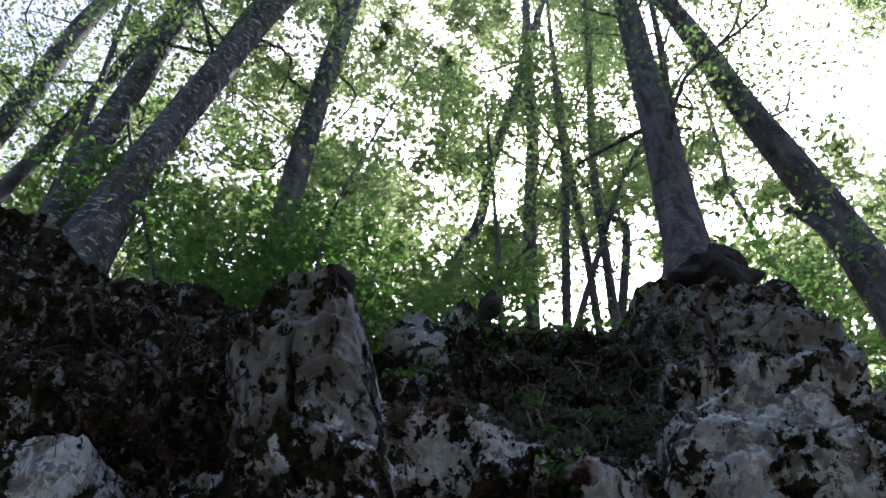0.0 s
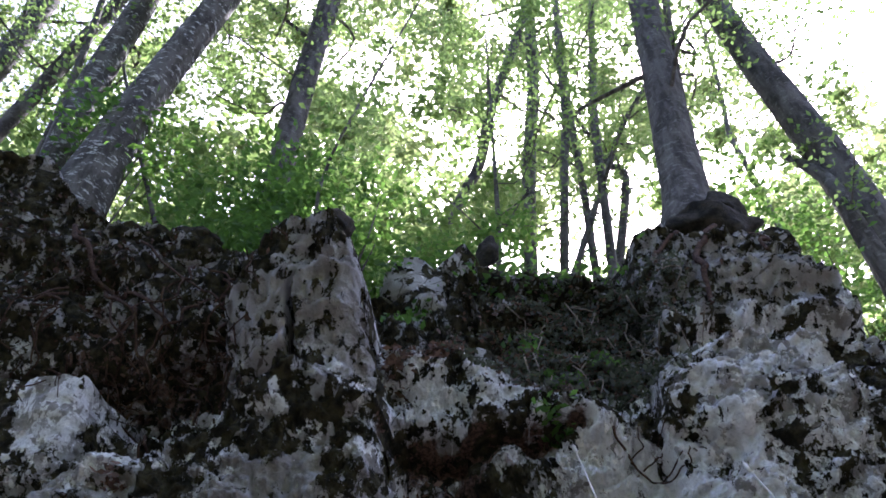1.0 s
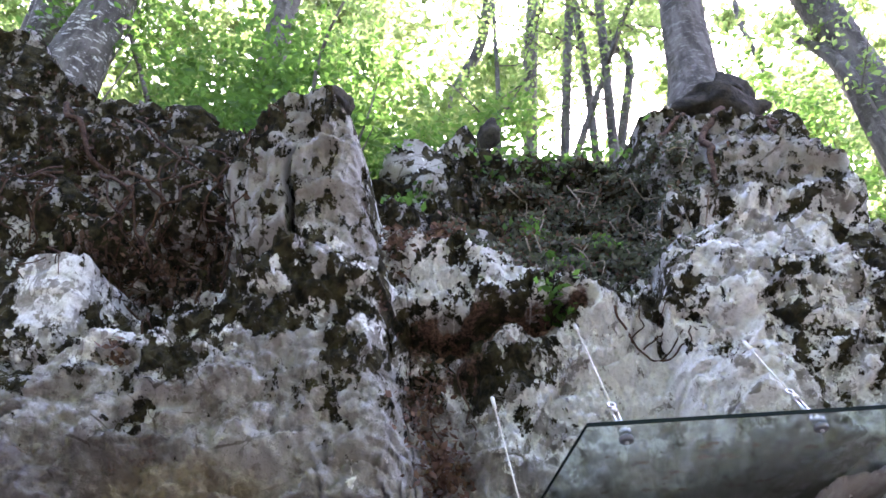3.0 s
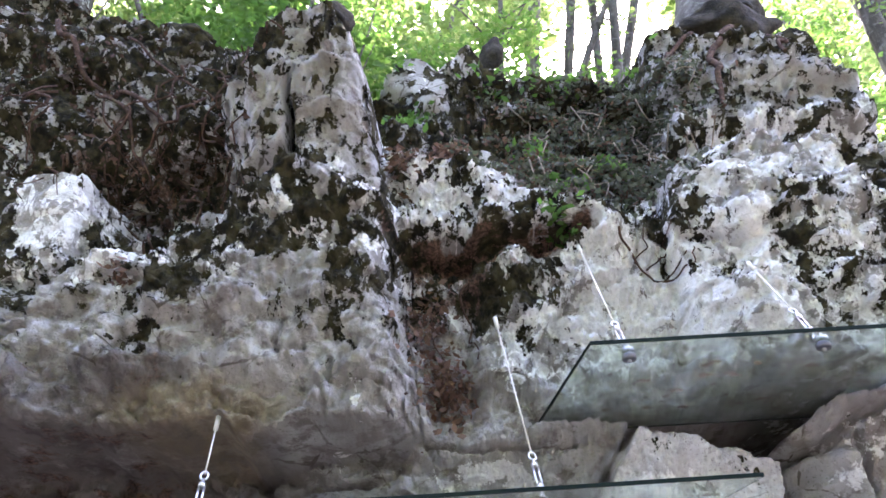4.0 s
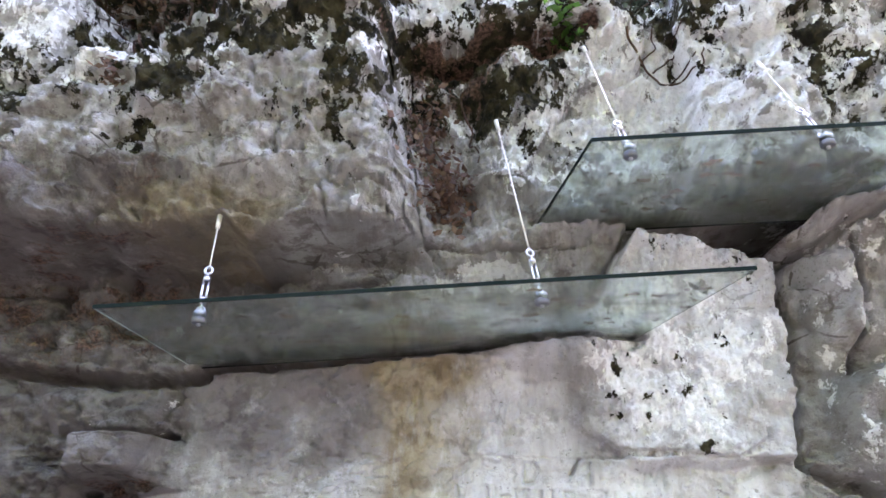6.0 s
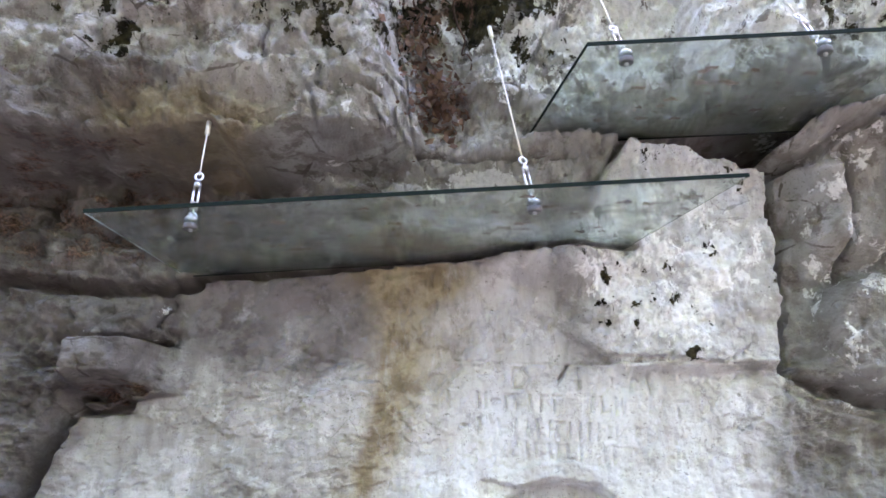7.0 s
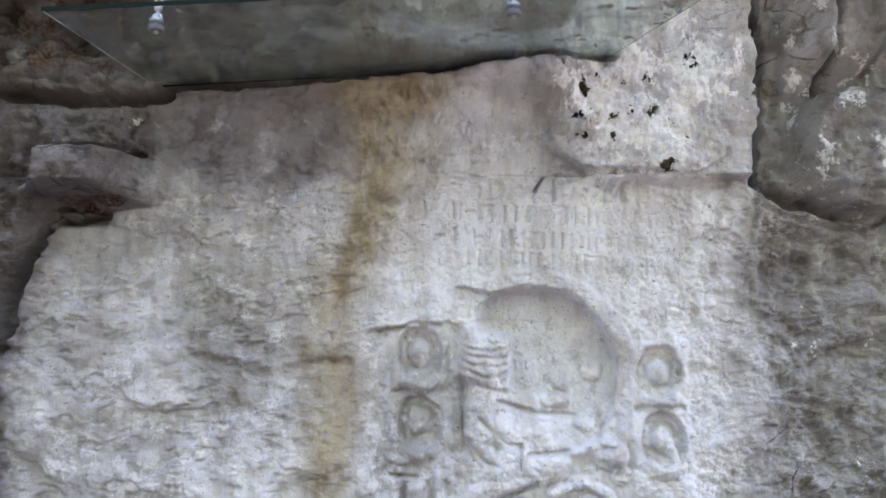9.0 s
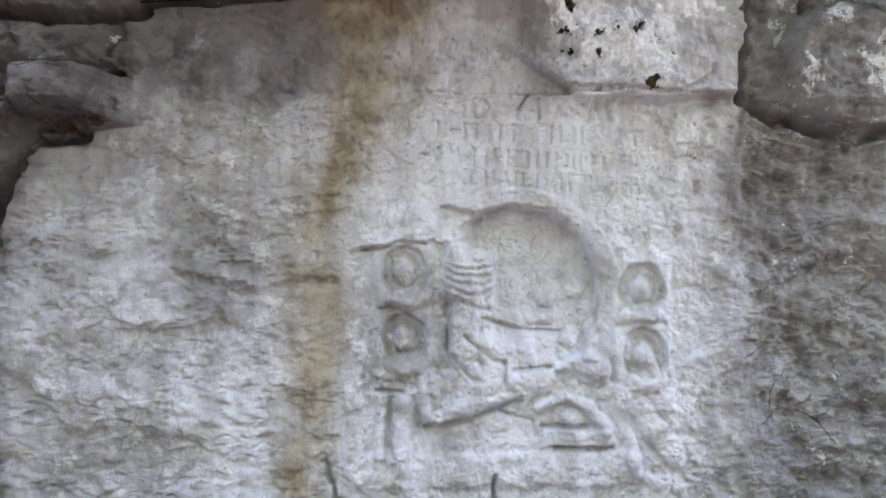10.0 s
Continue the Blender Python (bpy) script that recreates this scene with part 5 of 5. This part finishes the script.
rng = np.random.default_rng(31)
for i in range(34):
    x0, z0 = rng.uniform(-2.6, -1.25), rng.uniform(4.75, 5.6)
    x1, z1 = x0 + rng.normal(0.05, 0.30), z0 - rng.uniform(0.25, 0.8)
    strand("root", [(x0, z0), ((x0 + x1) / 2 + rng.normal(0, 0.12), (z0 + z1) / 2), (x1, max(z1, 4.25))], rng.uniform(0.004, 0.012), ROOT, "tangled brown tree root hanging over the hollow", "root", "hanging roots", lift=0.06, seed=i, wobble=0.035)
for i, (pts, r) in enumerate(((((-2.75, 6.30), (-2.45, 5.7), (-2.05, 5.45), (-1.80, 5.2)), 0.022), (((-2.35, 5.65), (-2.05, 5.25), (-1.92, 4.95)), 0.014), (((-2.2, 6.1), (-1.8, 5.6), (-1.5, 5.35)), 0.010),
                              (((-1.72, 4.55), (-1.66, 4.25), (-1.58, 4.10)), 0.012), (((-1.45, 4.65), (-1.60, 4.35), (-1.62, 4.05)), 0.012), (((2.0, 6.6), (1.75, 6.1), (1.6, 5.6), (1.55, 5.2)), 0.03),
                              (((1.85, 6.6), (1.5, 6.2), (1.3, 5.7)), 0.022), (((2.2, 6.6), (2.25, 6.2), (2.1, 5.8)), 0.022), (((-0.05, 3.90), (-0.02, 3.65), (0.03, 3.45)), 0.006), (((-0.22, 4.0), (-0.18, 3.6), (-0.10, 3.25)), 0.006))):
    strand("root", pts, r, ROOT, "long brown root running down the rock", "root", "long roots", lift=0.03, seed=60 + i, wobble=0.02)
for i, (pts, r) in enumerate(((((0.72, 4.06), (0.82, 3.90), (0.93, 3.82), (1.02, 3.90)), 0.007), (((0.85, 3.88), (0.95, 3.97), (0.97, 4.06)), 0.005), (((0.80, 3.92), (0.86, 4.02), (0.87, 4.12)), 0.005), (((0.94, 3.82), (1.04, 3.84), (1.06, 3.93)), 0.005))):
    strand("vine", pts, r, ROOT, "dark bare vine clinging to pale rock", "vine", "wall vines", lift=0.012, seed=80 + i, wobble=0.008)
for i in range(40):
    x0, z0 = rng.uniform(0.35, 1.5), rng.uniform(4.9, 5.9)
    strand("twig", [(x0, z0), (x0 + rng.normal(0, 0.06), z0 - rng.uniform(0.15, 0.4))], 0.006, TWIG, "pale dry twig on the leafy slope", "twig", "dry twigs", lift=0.05, seed=100 + i)


# ---- low leaves on the rock ----
def rock_leaves(name, spots, count, size, material, label, seed, lift=0.04):
    """Small leaves strewn over patches (x, z, half width, half height) of the cliff."""
    rng = np.random.default_rng(seed)
    k = rng.integers(0, len(spots), count)
    s = np.array(spots)[k]
    x, z = s[:, 0] + rng.normal(0, 0.5, count) * s[:, 2], s[:, 1] + rng.normal(0, 0.5, count) * s[:, 3]
    i, j = np.clip(np.searchsorted(GZ, z), 1, len(GZ) - 1), np.clip(np.searchsorted(GX, x), 1, len(GX) - 1)
    c = np.stack([x, Y[i, j] - lift * rng.uniform(0.15, 2.2, count), np.minimum(z, TOP[j] + 0.05)], 1)
    u = rng.normal(0, 1, (count, 3)) * (1, 1, 0.7)
    u /= np.linalg.norm(u, axis=1, keepdims=True)
    w = np.cross(u, rng.normal(0, 1, (count, 3)))
    w /= np.linalg.norm(w, axis=1, keepdims=True)
    q = size * rng.uniform(0.5, 1.4, (count, 1))
    v = np.stack([c - u * q * 0.5, c + w * q * 0.3, c + u * q * 0.6, c - w * q * 0.3], 1).reshape(-1, 3)
    return tagged(big_mesh(name, v, np.arange(4 * count).reshape(-1, 4), material, smooth=False), label, "leaves", kind="stuff")


rock_leaves("low_plants", [(0.65, 5.2, 0.55, 0.6), (0.75, 5.7, 0.5, 0.5), (0.45, 4.85, 0.45, 0.25), (0.95, 4.8, 0.3, 0.4), (1.2, 5.5, 0.3, 0.5)], 4400, 0.040, IVY, "dark low ivy and weeds on the slope", 201)
rock_leaves("fresh_plants", [(0.65, 6.0, 0.6, 0.2), (0.45, 5.2, 0.2, 0.2), (0.9, 4.95, 0.15, 0.15), (0.62, 4.75, 0.15, 0.12), (0.6, 6.1, 0.6, 0.15), (-0.35, 5.6, 0.15, 0.2)], 420, 0.06, LEAF_BUSH, "fresh green seedlings among the ivy", 202)
rock_leaves("wall_plant", [(0.44, 4.16, 0.10, 0.08), (0.50, 4.10, 0.07, 0.07)], 80, 0.045, LEAF_BUSH, "small green plant growing from a rock crack", 203, 0.05)
rock_leaves("dead_leaves", [(-0.33, 4.7, 0.12, 0.25), (-0.2, 3.6, 0.12, 0.4), (-0.1, 3.3, 0.1, 0.15), (-0.15, 4.85, 0.2, 0.1), (0.5, 4.9, 0.6, 0.3), (-1.9, 4.9, 0.5, 0.3), (0.7, 5.3, 0.7, 0.6), (0.6, 5.0, 0.7, 0.4), (0.8, 5.6, 0.6, 0.4)], 2600, 0.040, LITTER, "reddish brown dead leaves caught on ledges", 204, 0.025)
rock_leaves("leaf_tuft", [(-1.56, 3.76, 0.05, 0.08)], 40, 0.04, LITTER, "small tuft of orange dead leaves in a rock cleft", 206, 0.015)
rock_leaves("bank_plants", [(-3.2, 6.4, 0.8, 0.5), (-2.4, 5.8, 0.6, 0.4), (-2.6, 5.3, 0.7, 0.4)], 500, 0.04, ROOT, "dark creeping plants on the earthy bank", 205)


def fallen_leaves():
    """Dead leaves and crumbs lying on the panes."""
    rng = np.random.default_rng(44)
    for i in range(84):
        low = i < 40
        x = rng.uniform(-1.1, 0.85) if low else rng.uniform(0.5, 2.0)
        y = rng.uniform(2.8, 3.3)
        z = (2.585 + 0.038 * (x + 1.33) if low else 3.13 + 0.03 * (x - 0.43)) + 0.0125
        r = rng.uniform(0.010, 0.034)
        a = rng.uniform(0, 6.28)
        vs = []
        for k in range(7):
            b = 2 * math.pi * k / 7
            vs.append((math.cos(b + a) * r * (1.5 if k == 0 else 1), math.sin(b + a) * r * 0.6, 0.002 + 0.006 * (k % 2)))
        ob = link_mesh("fallen_leaf", vs + [(0, 0, 0.004)], [(k, (k + 1) % 7, 7) for k in range(7)], LITTER)
        ob.location = (x, y, z)
        tagged(ob, "curled brown dead leaf lying on the glass", "leaf", "leaves on the glass")


fallen_leaves()
